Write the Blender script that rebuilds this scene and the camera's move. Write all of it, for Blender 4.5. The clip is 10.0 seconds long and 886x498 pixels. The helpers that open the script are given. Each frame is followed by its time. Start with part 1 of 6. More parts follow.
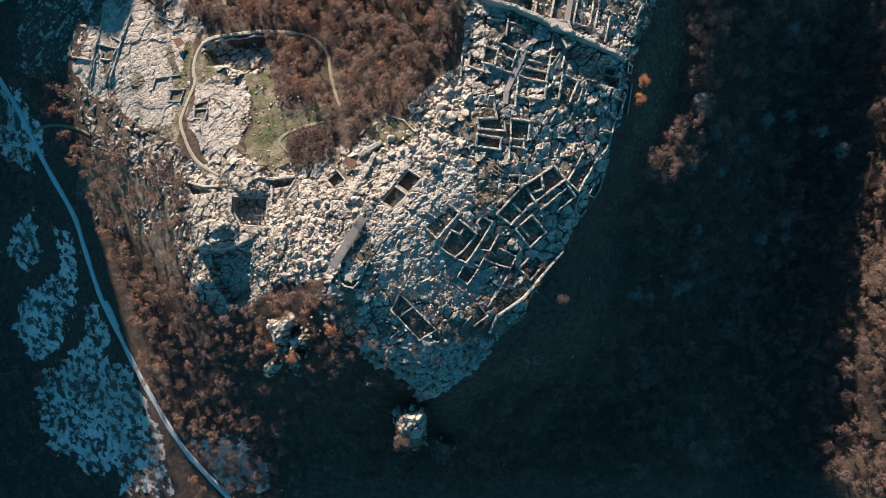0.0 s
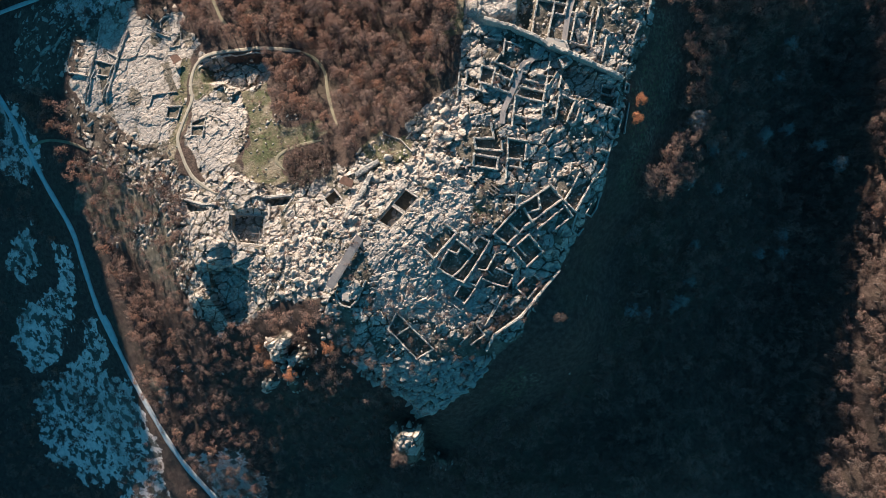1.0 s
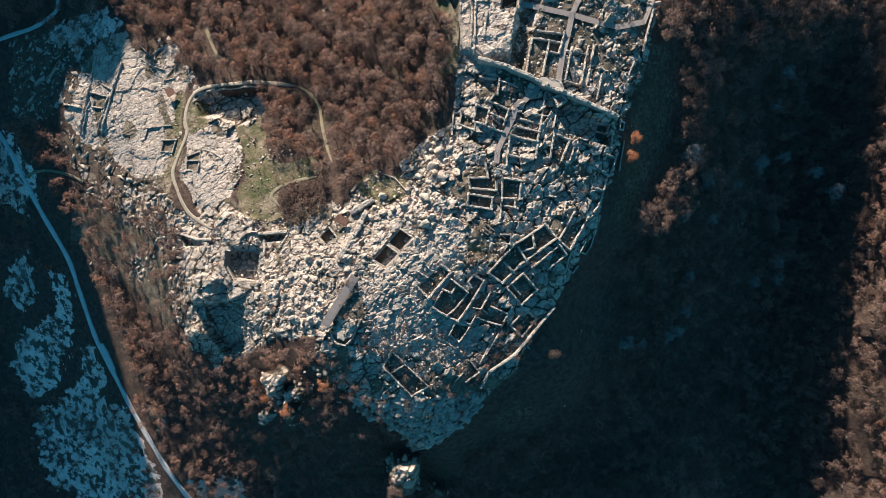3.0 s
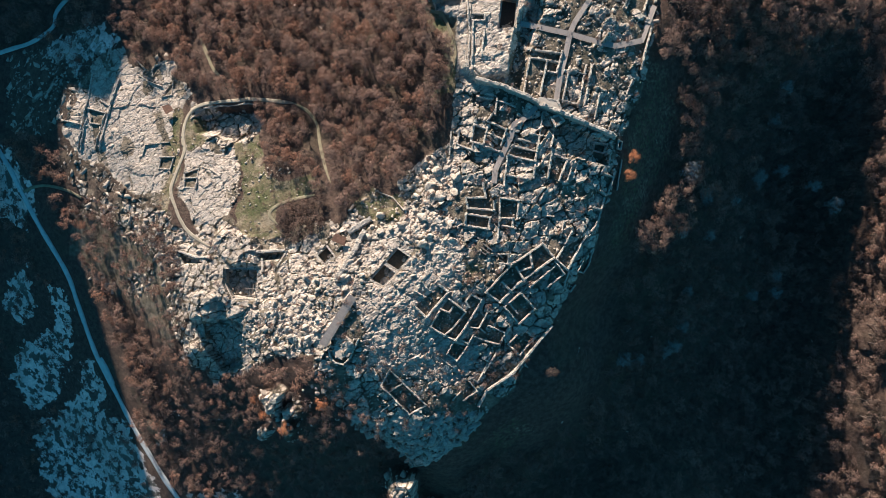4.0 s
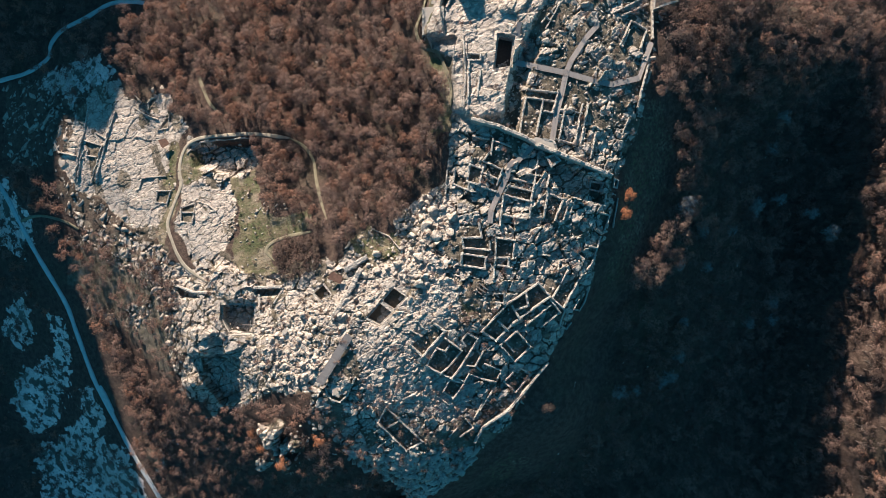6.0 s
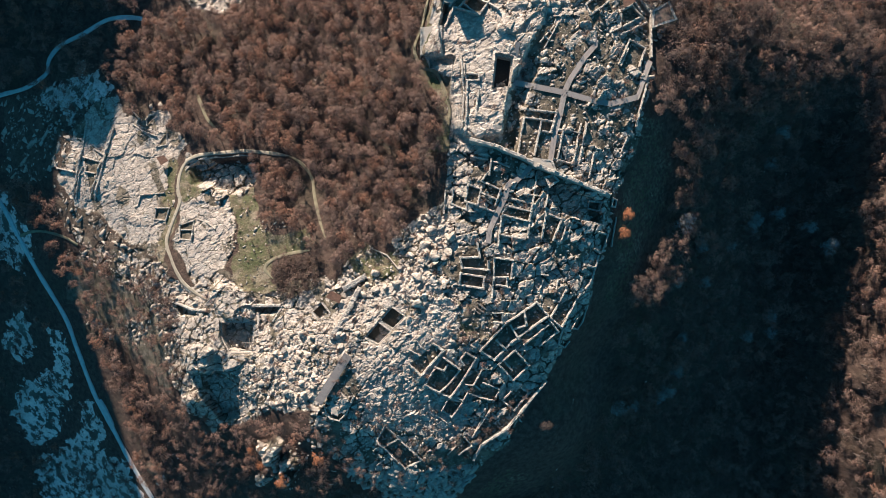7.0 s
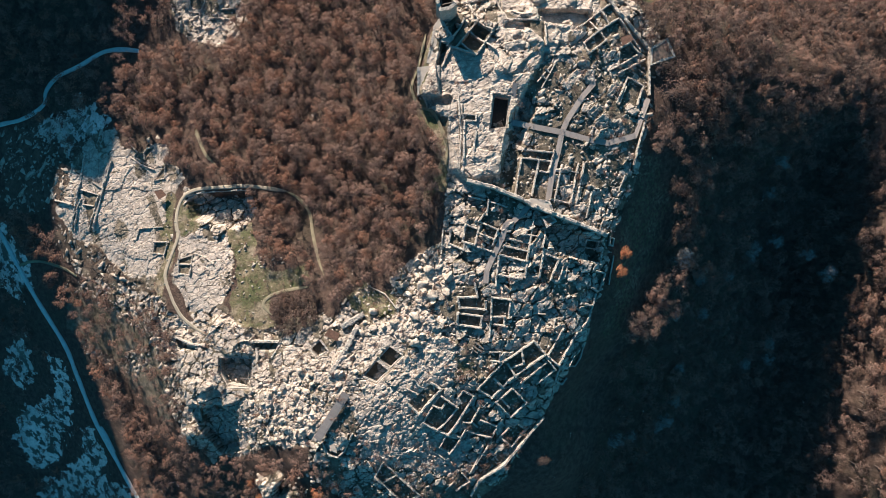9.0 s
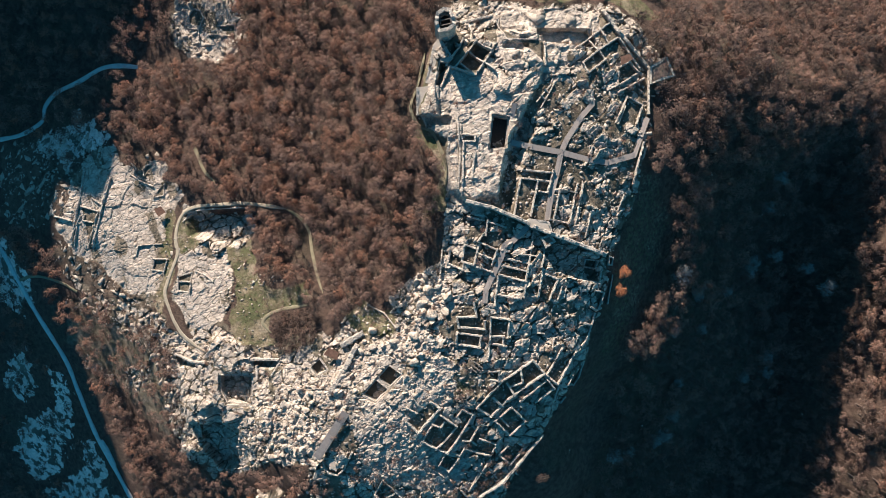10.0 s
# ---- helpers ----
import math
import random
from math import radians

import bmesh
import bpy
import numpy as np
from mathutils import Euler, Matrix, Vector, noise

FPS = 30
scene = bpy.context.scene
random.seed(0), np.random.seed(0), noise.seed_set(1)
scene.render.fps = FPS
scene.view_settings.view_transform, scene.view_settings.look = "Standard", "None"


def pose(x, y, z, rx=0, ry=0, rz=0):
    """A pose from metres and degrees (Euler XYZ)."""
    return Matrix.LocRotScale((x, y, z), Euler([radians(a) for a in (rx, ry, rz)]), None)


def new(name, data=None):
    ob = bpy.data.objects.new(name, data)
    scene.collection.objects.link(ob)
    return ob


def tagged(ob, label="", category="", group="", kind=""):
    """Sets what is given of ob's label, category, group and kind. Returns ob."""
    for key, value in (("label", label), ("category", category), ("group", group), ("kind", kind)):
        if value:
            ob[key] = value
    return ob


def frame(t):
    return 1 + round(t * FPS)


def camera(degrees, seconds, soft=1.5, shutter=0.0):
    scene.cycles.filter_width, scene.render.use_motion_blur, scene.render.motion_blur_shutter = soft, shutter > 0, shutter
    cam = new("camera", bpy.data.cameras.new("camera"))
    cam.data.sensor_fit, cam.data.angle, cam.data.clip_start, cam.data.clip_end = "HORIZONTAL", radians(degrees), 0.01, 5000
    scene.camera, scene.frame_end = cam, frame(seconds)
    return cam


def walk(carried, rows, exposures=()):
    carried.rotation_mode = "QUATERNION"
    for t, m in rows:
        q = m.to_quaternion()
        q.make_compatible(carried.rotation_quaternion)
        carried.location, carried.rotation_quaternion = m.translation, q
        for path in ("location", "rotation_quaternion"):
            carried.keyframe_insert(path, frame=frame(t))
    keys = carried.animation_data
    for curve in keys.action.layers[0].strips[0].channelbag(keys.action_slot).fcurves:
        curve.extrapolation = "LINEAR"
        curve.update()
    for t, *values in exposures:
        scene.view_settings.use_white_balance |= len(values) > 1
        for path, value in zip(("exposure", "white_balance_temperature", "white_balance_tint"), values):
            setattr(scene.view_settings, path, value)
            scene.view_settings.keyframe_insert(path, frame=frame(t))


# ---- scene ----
cam = camera(70.0, 10.0, soft=0.5)
ROWS = [
    (0.0, -5.286, -44.869, 247.902, 2.4071, -0.2185, 0.1745),
    (0.5, -4.666, -40.392, 248.200, 2.1625, -0.1998, 0.1571),
    (1.0, -4.067, -35.912, 248.478, 1.9179, -0.1810, 0.1396),
    (1.5, -3.487, -31.431, 248.736, 1.6732, -0.1623, 0.1222),
    (2.0, -2.928, -26.948, 248.975, 1.4286, -0.1435, 0.1047),
    (2.5, -2.390, -22.462, 249.195, 1.1840, -0.1248, 0.0873),
    (3.0, -1.871, -17.974, 249.395, 0.9393, -0.1060, 0.0698),
    (3.5, -1.373, -13.484, 249.575, 0.6947, -0.0873, 0.0524),
    (4.0, -0.895, -8.991, 249.736, 0.4501, -0.0685, 0.0349),
    (4.5, -0.437, -4.497, 249.878, 0.2055, -0.0498, 0.0175),
    (5.0, 0.000, 0.000, 250.000, -0.0392, -0.0310, 0.0000),
    (5.5, 0.417, 4.499, 250.103, -0.2838, -0.0123, -0.0175),
    (6.0, 0.814, 9.000, 250.186, -0.5284, 0.0065, -0.0349),
    (6.5, 1.190, 13.503, 250.249, -0.7731, 0.0252, -0.0524),
    (7.0, 1.547, 18.009, 250.293, -1.0177, 0.0440, -0.0698),
    (7.5, 1.883, 22.517, 250.318, -1.2623, 0.0627, -0.0873),
    (8.0, 2.199, 27.027, 250.323, -1.5070, 0.0815, -0.1047),
    (8.5, 2.494, 31.539, 250.309, -1.7516, 0.1002, -0.1222),
    (9.0, 2.769, 36.053, 250.275, -1.9962, 0.1190, -0.1396),
    (9.5, 3.024, 40.569, 250.221, -2.2408, 0.1377, -0.1571),
    (10.0, 3.259, 45.088, 250.149, -2.4855, 0.1565, -0.1745),
]
walk(cam, [(t, pose(x, y, z, pitch, roll, yaw)) for t, x, y, z, pitch, roll, yaw in ROWS], exposures=[(0.0, 1.85, 4400, -6), (10.0, 1.85, 4400, -6)])

SUN_WAY = Vector((0.37, -0.93, 0.0)).normalized()
SUN_HEIGHT = 18.8

world = bpy.data.worlds.new("sky")
scene.world = world
world.use_nodes = True
_wt = world.node_tree
_sky = _wt.nodes.new("ShaderNodeTexSky")
_sky.sky_type, _sky.sun_disc = "NISHITA", False
_sky.sun_elevation = radians(SUN_HEIGHT)
_sky.sun_rotation = math.atan2(-SUN_WAY.x, -SUN_WAY.y)
_sky.air_density, _sky.dust_density, _sky.ozone_density = 1.0, 0.3, 3.0
_wt.nodes["Background"].inputs["Strength"].default_value = 0.041
_clear_air = _wt.nodes.new("ShaderNodeMix")
_clear_air.data_type, _clear_air.blend_type = "RGBA", "MULTIPLY"
_clear_air.inputs[0].default_value, _clear_air.inputs[7].default_value = 1.0, (0.66, 1.0, 0.84, 1.0)
_wt.links.new(_sky.outputs[0], _clear_air.inputs[6])
_wt.links.new(_clear_air.outputs[2], _wt.nodes["Background"].inputs[0])

_sun = bpy.data.lights.new("sun", "SUN")
_sun.energy, _sun.angle, _sun.color = 5.0, radians(0.5), (1.0, 0.64, 0.40)
_el = radians(SUN_HEIGHT)
_aim = Vector((SUN_WAY.x * math.cos(_el), SUN_WAY.y * math.cos(_el), -math.sin(_el)))
new("sun", _sun).matrix_world = Matrix.Translation((0, 0, 300)) @ _aim.to_track_quat("-Z", "Y").to_matrix().to_4x4()


# ---- materials ----
class Nodes:
    """A short way to lay out a node material."""

    def __init__(self, name, rough=0.9):
        self.mat = bpy.data.materials.new(name)
        self.mat.use_nodes = True
        self.tree = self.mat.node_tree
        self.bsdf = self.tree.nodes["Principled BSDF"]
        self.bsdf.inputs["Roughness"].default_value = rough
        self.bsdf.inputs["Specular IOR Level"].default_value = 0.2
        self.where = self.tree.nodes.new("ShaderNodeNewGeometry").outputs["Position"]

    def put(self, socket, v):
        if isinstance(v, bpy.types.NodeSocket):
            self.tree.links.new(v, socket)
        elif isinstance(v, tuple) and len(v) == 3:
            socket.default_value = (*v, 1.0)
        else:
            socket.default_value = v

    def noise(self, scale, detail=5.0, rough=0.6, vector=None):
        n = self.tree.nodes.new("ShaderNodeTexNoise")
        self.put(n.inputs["Vector"], vector or self.where)
        n.inputs["Scale"].default_value, n.inputs["Detail"].default_value, n.inputs["Roughness"].default_value = scale, detail, rough
        return n.outputs["Fac"]

    def bent(self, scale, by):
        """The position, bent by noise, so that nothing runs straight."""
        n = self.tree.nodes.new("ShaderNodeTexNoise")
        self.put(n.inputs["Vector"], self.where)
        n.inputs["Scale"].default_value, n.inputs["Detail"].default_value = scale, 4.0
        v = self.tree.nodes.new("ShaderNodeVectorMath")
        v.operation = "MULTIPLY_ADD"
        self.put(v.inputs[0], n.outputs["Color"]), self.put(v.inputs[2], self.where)
        v.inputs[1].default_value = (by, by, by)
        s = self.tree.nodes.new("ShaderNodeMapping")
        s.inputs["Rotation"].default_value, s.inputs["Scale"].default_value = (0, 0, -0.4), (0.65, 1.25, 0.5)
        self.put(s.inputs["Vector"], v.outputs[0])
        return s.outputs[0]

    def cells(self, scale, feature="F1", out="Distance", vector=None):
        n = self.tree.nodes.new("ShaderNodeTexVoronoi")
        n.feature = feature
        self.put(n.inputs["Vector"], vector or self.where)
        n.inputs["Scale"].default_value = scale
        return n.outputs[out]

    def ramp(self, v, a, b, lo=0.0, hi=1.0):
        n = self.tree.nodes.new("ShaderNodeMapRange")
        self.put(n.inputs["Value"], v)
        for k, w in zip(("From Min", "From Max", "To Min", "To Max"), (a, b, lo, hi)):
            n.inputs[k].default_value = w
        return n.outputs[0]

    def mix(self, f, a, b, how="MIX"):
        n = self.tree.nodes.new("ShaderNodeMix")
        n.data_type, n.blend_type = "RGBA", how
        self.put(n.inputs[0], f), self.put(n.inputs[6], a), self.put(n.inputs[7], b)
        return n.outputs[2]

    def sums(self, a, b, how="ADD"):
        n = self.tree.nodes.new("ShaderNodeMath")
        n.operation = how
        self.put(n.inputs[0], a), self.put(n.inputs[1], b)
        return n.outputs[0]

    def attr(self, name, out="Color"):
        n = self.tree.nodes.new("ShaderNodeAttribute")
        n.attribute_name = name
        return n.outputs[out]

    def split(self, c):
        n = self.tree.nodes.new("ShaderNodeSeparateColor")
        self.put(n.inputs[0], c)
        return n.outputs

    def chance(self, island=False):
        if island:
            return self.tree.nodes.new("ShaderNodeNewGeometry").outputs["Random Per Island"]
        return self.tree.nodes.new("ShaderNodeObjectInfo").outputs["Random"]

    def done(self, colour, height=None, deep=0.3, rough=None):
        self.put(self.bsdf.inputs["Base Color"], colour)
        if rough is not None:
            self.put(self.bsdf.inputs["Roughness"], rough)
        if height is not None:
            b = self.tree.nodes.new("ShaderNodeBump")
            b.inputs["Strength"].default_value, b.inputs["Distance"].default_value = 0.9, deep
            self.put(b.inputs["Height"], height)
            self.tree.links.new(b.outputs[0], self.bsdf.inputs["Normal"])
        return self.mat


def rock_colour(m, pale=(0.54, 0.442, 0.348), dark=(0.33, 0.27, 0.208)):
    """Weathered volcanic tuff: pale faces, grey lichen, rusty streaks and pocks."""
    big, mid, fine = m.noise(0.05, 4.0), m.noise(0.42, 7.0, 0.65), m.noise(2.4, 6.0, 0.7)
    c = m.mix(m.ramp(mid, 0.42, 0.68), pale, dark)
    c = m.mix(m.ramp(big, 0.45, 0.66, 0.0, 0.6), c, (0.25, 0.22, 0.19))
    c = m.mix(m.ramp(m.noise(0.8, 4.0), 0.60, 0.74, 0.0, 0.5), c, (0.33, 0.21, 0.13))
    c = m.mix(m.ramp(fine, 0.58, 0.70, 0.0, 0.45), c, (0.12, 0.105, 0.09))
    c = m.mix(m.ramp(fine, 0.30, 0.43, 0.5, 0.0), c, (0.54, 0.47, 0.38))
    bent = m.bent(0.5, 2.2)
    gap = m.ramp(m.noise(0.25, 3.0), 0.42, 0.6, 0.015, 0.10)
    wide = m.sums(m.cells(0.30, "DISTANCE_TO_EDGE", vector=bent), gap, "LESS_THAN")
    thin = m.sums(m.cells(0.85, "DISTANCE_TO_EDGE", vector=bent), m.sums(gap, 0.8, "MULTIPLY"), "LESS_THAN")
    crack = m.sums(wide, m.sums(thin, 0.7, "MULTIPLY"), "MAXIMUM")
    c = m.mix(m.sums(crack, 0.42, "MULTIPLY"), c, (0.085, 0.07, 0.05))
    return c, m.sums(m.sums(mid, m.sums(m.noise(1.1, 6.0, 0.7), 1.3, "MULTIPLY")), m.sums(crack, -0.5, "MULTIPLY")), fine


def make_ground():
    m = Nodes("ground", 0.95)
    r, g, b = m.split(m.attr("cover"))[:3]
    rock, mid, fine = rock_colour(m)
    litter = m.mix(m.ramp(m.noise(0.5), 0.35, 0.65), (0.048, 0.030, 0.022), (0.105, 0.070, 0.050))
    litter = m.mix(m.ramp(m.noise(0.05), 0.5, 0.7, 0.0, 0.4), litter, (0.065, 0.062, 0.035))
    litter = m.mix(m.ramp(fine, 0.48, 0.7), litter, (0.035, 0.026, 0.02))
    soil = m.mix(m.ramp(m.noise(0.3), 0.4, 0.62), (0.085, 0.070, 0.047), (0.21, 0.165, 0.115))
    soil = m.mix(m.ramp(fine, 0.5, 0.66, 0.0, 0.8), soil, (0.05, 0.046, 0.034))
    litter = m.mix(m.ramp(m.attr("cover", "Alpha"), 0.3, 0.7), litter, soil)
    turf = m.mix(m.ramp(m.noise(0.35), 0.36, 0.62), (0.085, 0.088, 0.036), (0.17, 0.135, 0.08))
    turf = m.mix(m.ramp(m.noise(0.11, 4.0), 0.50, 0.62, 0.0, 0.85), turf, (0.27, 0.215, 0.145))
    turf = m.mix(m.ramp(m.noise(0.13, 3.0), 0.36, 0.46, 0.8, 0.0), turf, (0.075, 0.085, 0.03))
    turf = m.mix(m.ramp(m.noise(1.7), 0.46, 0.68, 0.0, 0.85), turf, (0.085, 0.06, 0.035))
    field = m.mix(m.ramp(m.noise(0.6, 6.0, 0.7), 0.42, 0.68), (0.76, 0.62, 0.53), (0.44, 0.355, 0.30))
    clumps = m.noise(0.24, 5.0, 0.62)
    field = m.mix(m.ramp(clumps, 0.50, 0.54, 0.0, 0.93), field, (0.055, 0.05, 0.035))
    field = m.mix(m.ramp(m.noise(0.035), 0.45, 0.65, 0.0, 0.55), field, (0.22, 0.185, 0.145))
    edge = m.sums(m.noise(0.8, 5.0), -0.5)
    c = m.mix(m.ramp(m.sums(g, m.sums(edge, 0.8, "MULTIPLY")), 0.35, 0.6), litter, turf)
    c = m.mix(m.ramp(m.sums(m.sums(b, m.sums(edge, 0.6, "MULTIPLY")), m.sums(m.sums(clumps, -0.5), -2.0, "MULTIPLY")), 0.40, 0.52), c, field)
    c = m.mix(m.ramp(m.sums(r, m.sums(edge, 1.1, "MULTIPLY")), 0.38, 0.55), c, rock)
    return m.done(c, m.sums(m.sums(mid, 1.2, "MULTIPLY"), m.sums(fine, 0.5, "MULTIPLY")), 0.32)


def make_rock():
    m = Nodes("boulder_rock", 0.92)
    rock, mid, fine = rock_colour(m, (0.55, 0.45, 0.35), (0.40, 0.325, 0.25))
    rock = m.mix(m.ramp(m.chance(), 0.0, 1.0, 0.0, 0.45), rock, (0.42, 0.345, 0.26))
    return m.done(rock, m.sums(mid, fine), 0.3)


def make_stone():
    m = Nodes("broken_stone", 0.92)
    rock, mid, fine = rock_colour(m, (0.54, 0.44, 0.34), (0.35, 0.29, 0.228))
    rock = m.mix(m.ramp(m.chance(True), 0.0, 1.0, 0.0, 0.5), rock, (0.25, 0.205, 0.16))
    rock = m.mix(m.ramp(m.chance(), 0.0, 1.0, 0.0, 0.3), rock, (0.30, 0.25, 0.20))
    return m.done(rock, m.sums(mid, fine), 0.2)


def make_masonry():
    m = Nodes("masonry", 0.95)
    stone = m.cells(2.4, "F1", "Color")
    c = m.mix(m.split(stone)[0], (0.52, 0.44, 0.347), (0.24, 0.20, 0.158))
    c = m.mix(m.ramp(m.cells(2.4, "DISTANCE_TO_EDGE"), 0.02, 0.12, 0.7, 0.0), c, (0.18, 0.155, 0.13))
    c = m.mix(m.ramp(m.noise(0.35), 0.5, 0.7, 0.0, 0.5), c, (0.33, 0.285, 0.225))
    c = m.mix(m.ramp(m.chance(), 0.0, 1.0, 0.0, 0.25), c, (0.30, 0.27, 0.24))
    return m.done(c, m.sums(m.noise(1.3), m.cells(2.4)), 0.2)


def make_track(name, a, b, scale=0.6):
    m = Nodes(name, 0.95)
    c = m.mix(m.ramp(m.noise(scale), 0.36, 0.64), a, b)
    c = m.mix(m.ramp(m.noise(4.0), 0.5, 0.75, 0.0, 0.5), c, tuple(v * 0.6 for v in a))
    return m.done(c, m.noise(3.0), 0.08)


def make_boards(name, a, b):
    m = Nodes(name, 0.85)
    c = m.mix(m.ramp(m.chance(), 0.0, 1.0), a, b)
    c = m.mix(m.ramp(m.noise(3.0, 6.0), 0.45, 0.75, 0.0, 0.6), c, tuple(v * 0.55 for v in a))
    return m.done(c, m.noise(12.0), 0.02)


def make_leaves():
    m = Nodes("brown_leaves", 0.9)
    tone = m.attr("tone", "Fac")
    c = m.mix(m.ramp(tone, 0.0, 0.3), (0.10, 0.072, 0.058), (0.240, 0.155, 0.117))
    c = m.mix(m.ramp(tone, 0.35, 0.95), c, (0.26, 0.135, 0.082))
    c = m.mix(m.ramp(tone, 0.955, 0.975), c, (0.43, 0.185, 0.08))
    c = m.mix(m.ramp(m.chance(True), 0.0, 1.0, 0.0, 0.2), c, (0.10, 0.07, 0.055))
    mat = m.done(c)
    thin, both, out = m.tree.nodes.new("ShaderNodeBsdfTranslucent"), m.tree.nodes.new("ShaderNodeMixShader"), m.tree.nodes["Material Output"]
    both.inputs[0].default_value = 0.42
    m.put(thin.inputs["Color"], c), m.put(both.inputs[1], m.bsdf.outputs[0]), m.put(both.inputs[2], thin.outputs[0])
    m.put(out.inputs["Surface"], both.outputs[0])
    return mat


def make_plain(name, a, rough=0.8, metal=0.0):
    m = Nodes(name, rough)
    m.bsdf.inputs["Metallic"].default_value = metal
    c = m.mix(m.ramp(m.noise(1.5, 6.0), 0.35, 0.7), a, tuple(v * 0.55 for v in a))
    return m.done(c, m.noise(9.0), 0.02)


GROUND, ROCK, STONE, MASONRY = make_ground(), make_rock(), make_stone(), make_masonry()
ROAD = make_track("pale_gravel", (0.48, 0.46, 0.43), (0.38, 0.36, 0.33))
WORN = make_track("worn_turf", (0.20, 0.17, 0.108), (0.14, 0.12, 0.075))
PATH = make_track("trodden_earth", (0.32, 0.27, 0.195), (0.235, 0.195, 0.14))
BOARDS = make_boards("grey_boards", (0.285, 0.24, 0.205), (0.215, 0.18, 0.155))
LEAVES = make_leaves()
BARK = make_plain("bark", (0.13, 0.10, 0.08))
RAIL = make_plain("weathered_timber", (0.19, 0.155, 0.125))
RUST = make_plain("rusty_sheet", (0.20, 0.115, 0.075), 0.6, 0.4)
PALE_TWIGS = make_plain("pale_bare_twigs", (0.25, 0.225, 0.205))


# ---- ground: one sheet out to the horizon ----
def lattice(lo, hi, step, reach):
    core = list(np.arange(lo, hi + step / 2, step))
    out, d = [], step
    while (out[-1] if out else 0) < reach:
        d *= 1.06
        out.append((out[-1] if out else 0) + d)
    return np.array([lo - v for v in reversed(out)] + core + [hi + v for v in out])


def shatter(x, y, size, seed):
    """Cells of broken rock: distance to the nearest and second centre, and the cell's own random numbers."""
    rng = np.random.default_rng(seed)
    table = rng.random((64, 64, 5))
    gx, gy = x / size, y / size
    ix, iy = np.floor(gx).astype(int), np.floor(gy).astype(int)
    f1, f2 = np.full(x.shape, 9.0), np.full(x.shape, 9.0)
    own = np.zeros(x.shape + (3,))
    away = np.zeros(x.shape + (2,))
    for dx in (-1, 0, 1):
        for dy in (-1, 0, 1):
            cell = table[(ix + dx) % 64, (iy + dy) % 64]
            ex, ey = gx - (ix + dx + cell[..., 0]), gy - (iy + dy + cell[..., 1])
            d = np.hypot(ex, ey)
            first = d < f1
            f2 = np.where(first, f1, np.minimum(f2, d))
            f1 = np.where(first, d, f1)
            own = np.where(first[..., None], cell[..., 2:], own)
            away = np.where(first[..., None], np.stack([ex, ey], -1), away)
    return f1, f2, own, away


def waves(x, y, size, seed, octaves=4):
    """Smooth random relief between -1 and 1."""
    rng = np.random.default_rng(seed)
    z, amp, total = np.zeros(x.shape), 1.0, 0.0
    for _ in range(octaves):
        table = rng.random((128, 128)) * 2 - 1
        gx, gy = x / size, y / size
        ix, iy = np.floor(gx).astype(int), np.floor(gy).astype(int)
        u, v = gx - ix, gy - iy
        u, v = u * u * (3 - 2 * u), v * v * (3 - 2 * v)
        t = lambda a, b: table[(ix + a) % 128, (iy + b) % 128]
        z += amp * ((t(0, 0) * (1 - u) + t(1, 0) * u) * (1 - v) + (t(0, 1) * (1 - u) + t(1, 1) * u) * v)
        total, amp, size = total + amp, amp * 0.5, size * 0.53
    return z / total


# near-black floor colour that paints the shade inside the cistern and the tower
SHADE_FLOOR = make_plain("shade_dark_floor", (0.05, 0.042, 0.034), 0.7)
PAVING = make_track("bonded_paving", (0.42, 0.35, 0.275), (0.33, 0.275, 0.215))
SOIL = make_track("red_brown_soil", (0.23, 0.15, 0.105), (0.15, 0.11, 0.075))
MUD = make_plain("dry_mud", (0.115, 0.092, 0.062), 0.9)


# ---- landform: a ruined hilltop town between two valleys ----
CREST = [(26, 82, 26.4), (4, 99, 22), (37, 73, 25.2), (44, 69, 24.6), (71, 70, 20), (62, 115, 18.5), (90, 100, 8),
         (30, 43, 26), (57, 43, 23), (17, 18, 25.5), (-7, 80, 21), (11, 54, 27), (67, 26, 18), (-8, 40, 20)]
TERRACES = [(7, 0, 24.6), (36, -8, 21.5), (47, -16, 19.5), (-3, 5, 25), (-17, -8, 23.5), (-17, -30, 22.7), (-35, -21, 20.4),
            (3, -45, 18.6), (28, -43, 15.8), (19, -57, 13.8), (-9, -65, 15.4), (0, -81, 8.5), (-37, -41, 19.5), (-20, -75, 9),
            (-65, -47, 10), (-74, -40, 6.5), (-8, -92, 0), (-50, -53, 14), (-30, -58, 14)]
WEST_SHOULDER = [(-28, 2, 17), (-46, 10, 11.5), (-68, -6, 7), (-77, 2, 4.5), (-88, -23, 4), (-100, -43, -4), (-90, -51, -5),
                 (-114, 5, -5.5), (-106, 54, -7), (-111, 54, -8.3), (-137, 49, -13), (-156, 49, -17), (-174, 64, -23.5),
                 (-60, 52, 1), (-48, 43, 3), (-88, 70, -5), (-45, 97, 3), (-100, 112, -12.5), (-126, 120, -15),
                 (-148, 103, -18), (-165, 80, -21), (-126, -6, -14), (-112, -42, -14)]
WEST_VALLEY = [(-190, 22, -36), (-214, -71, -69), (-191, -116, -72), (-158, -66, -45), (-126, -113, -43), (-119, -96, -37),
               (-145, -77, -41), (-65, -71, -1), (-61, -78, -2), (-90, -85, -24), (-60, -115, -35), (-20, -125, -32),
               (-260, 40, -58), (-300, -80, -84), (-150, -180, -66), (-230, -200, -85), (-230, 100, -42), (-16, -98, -14)]
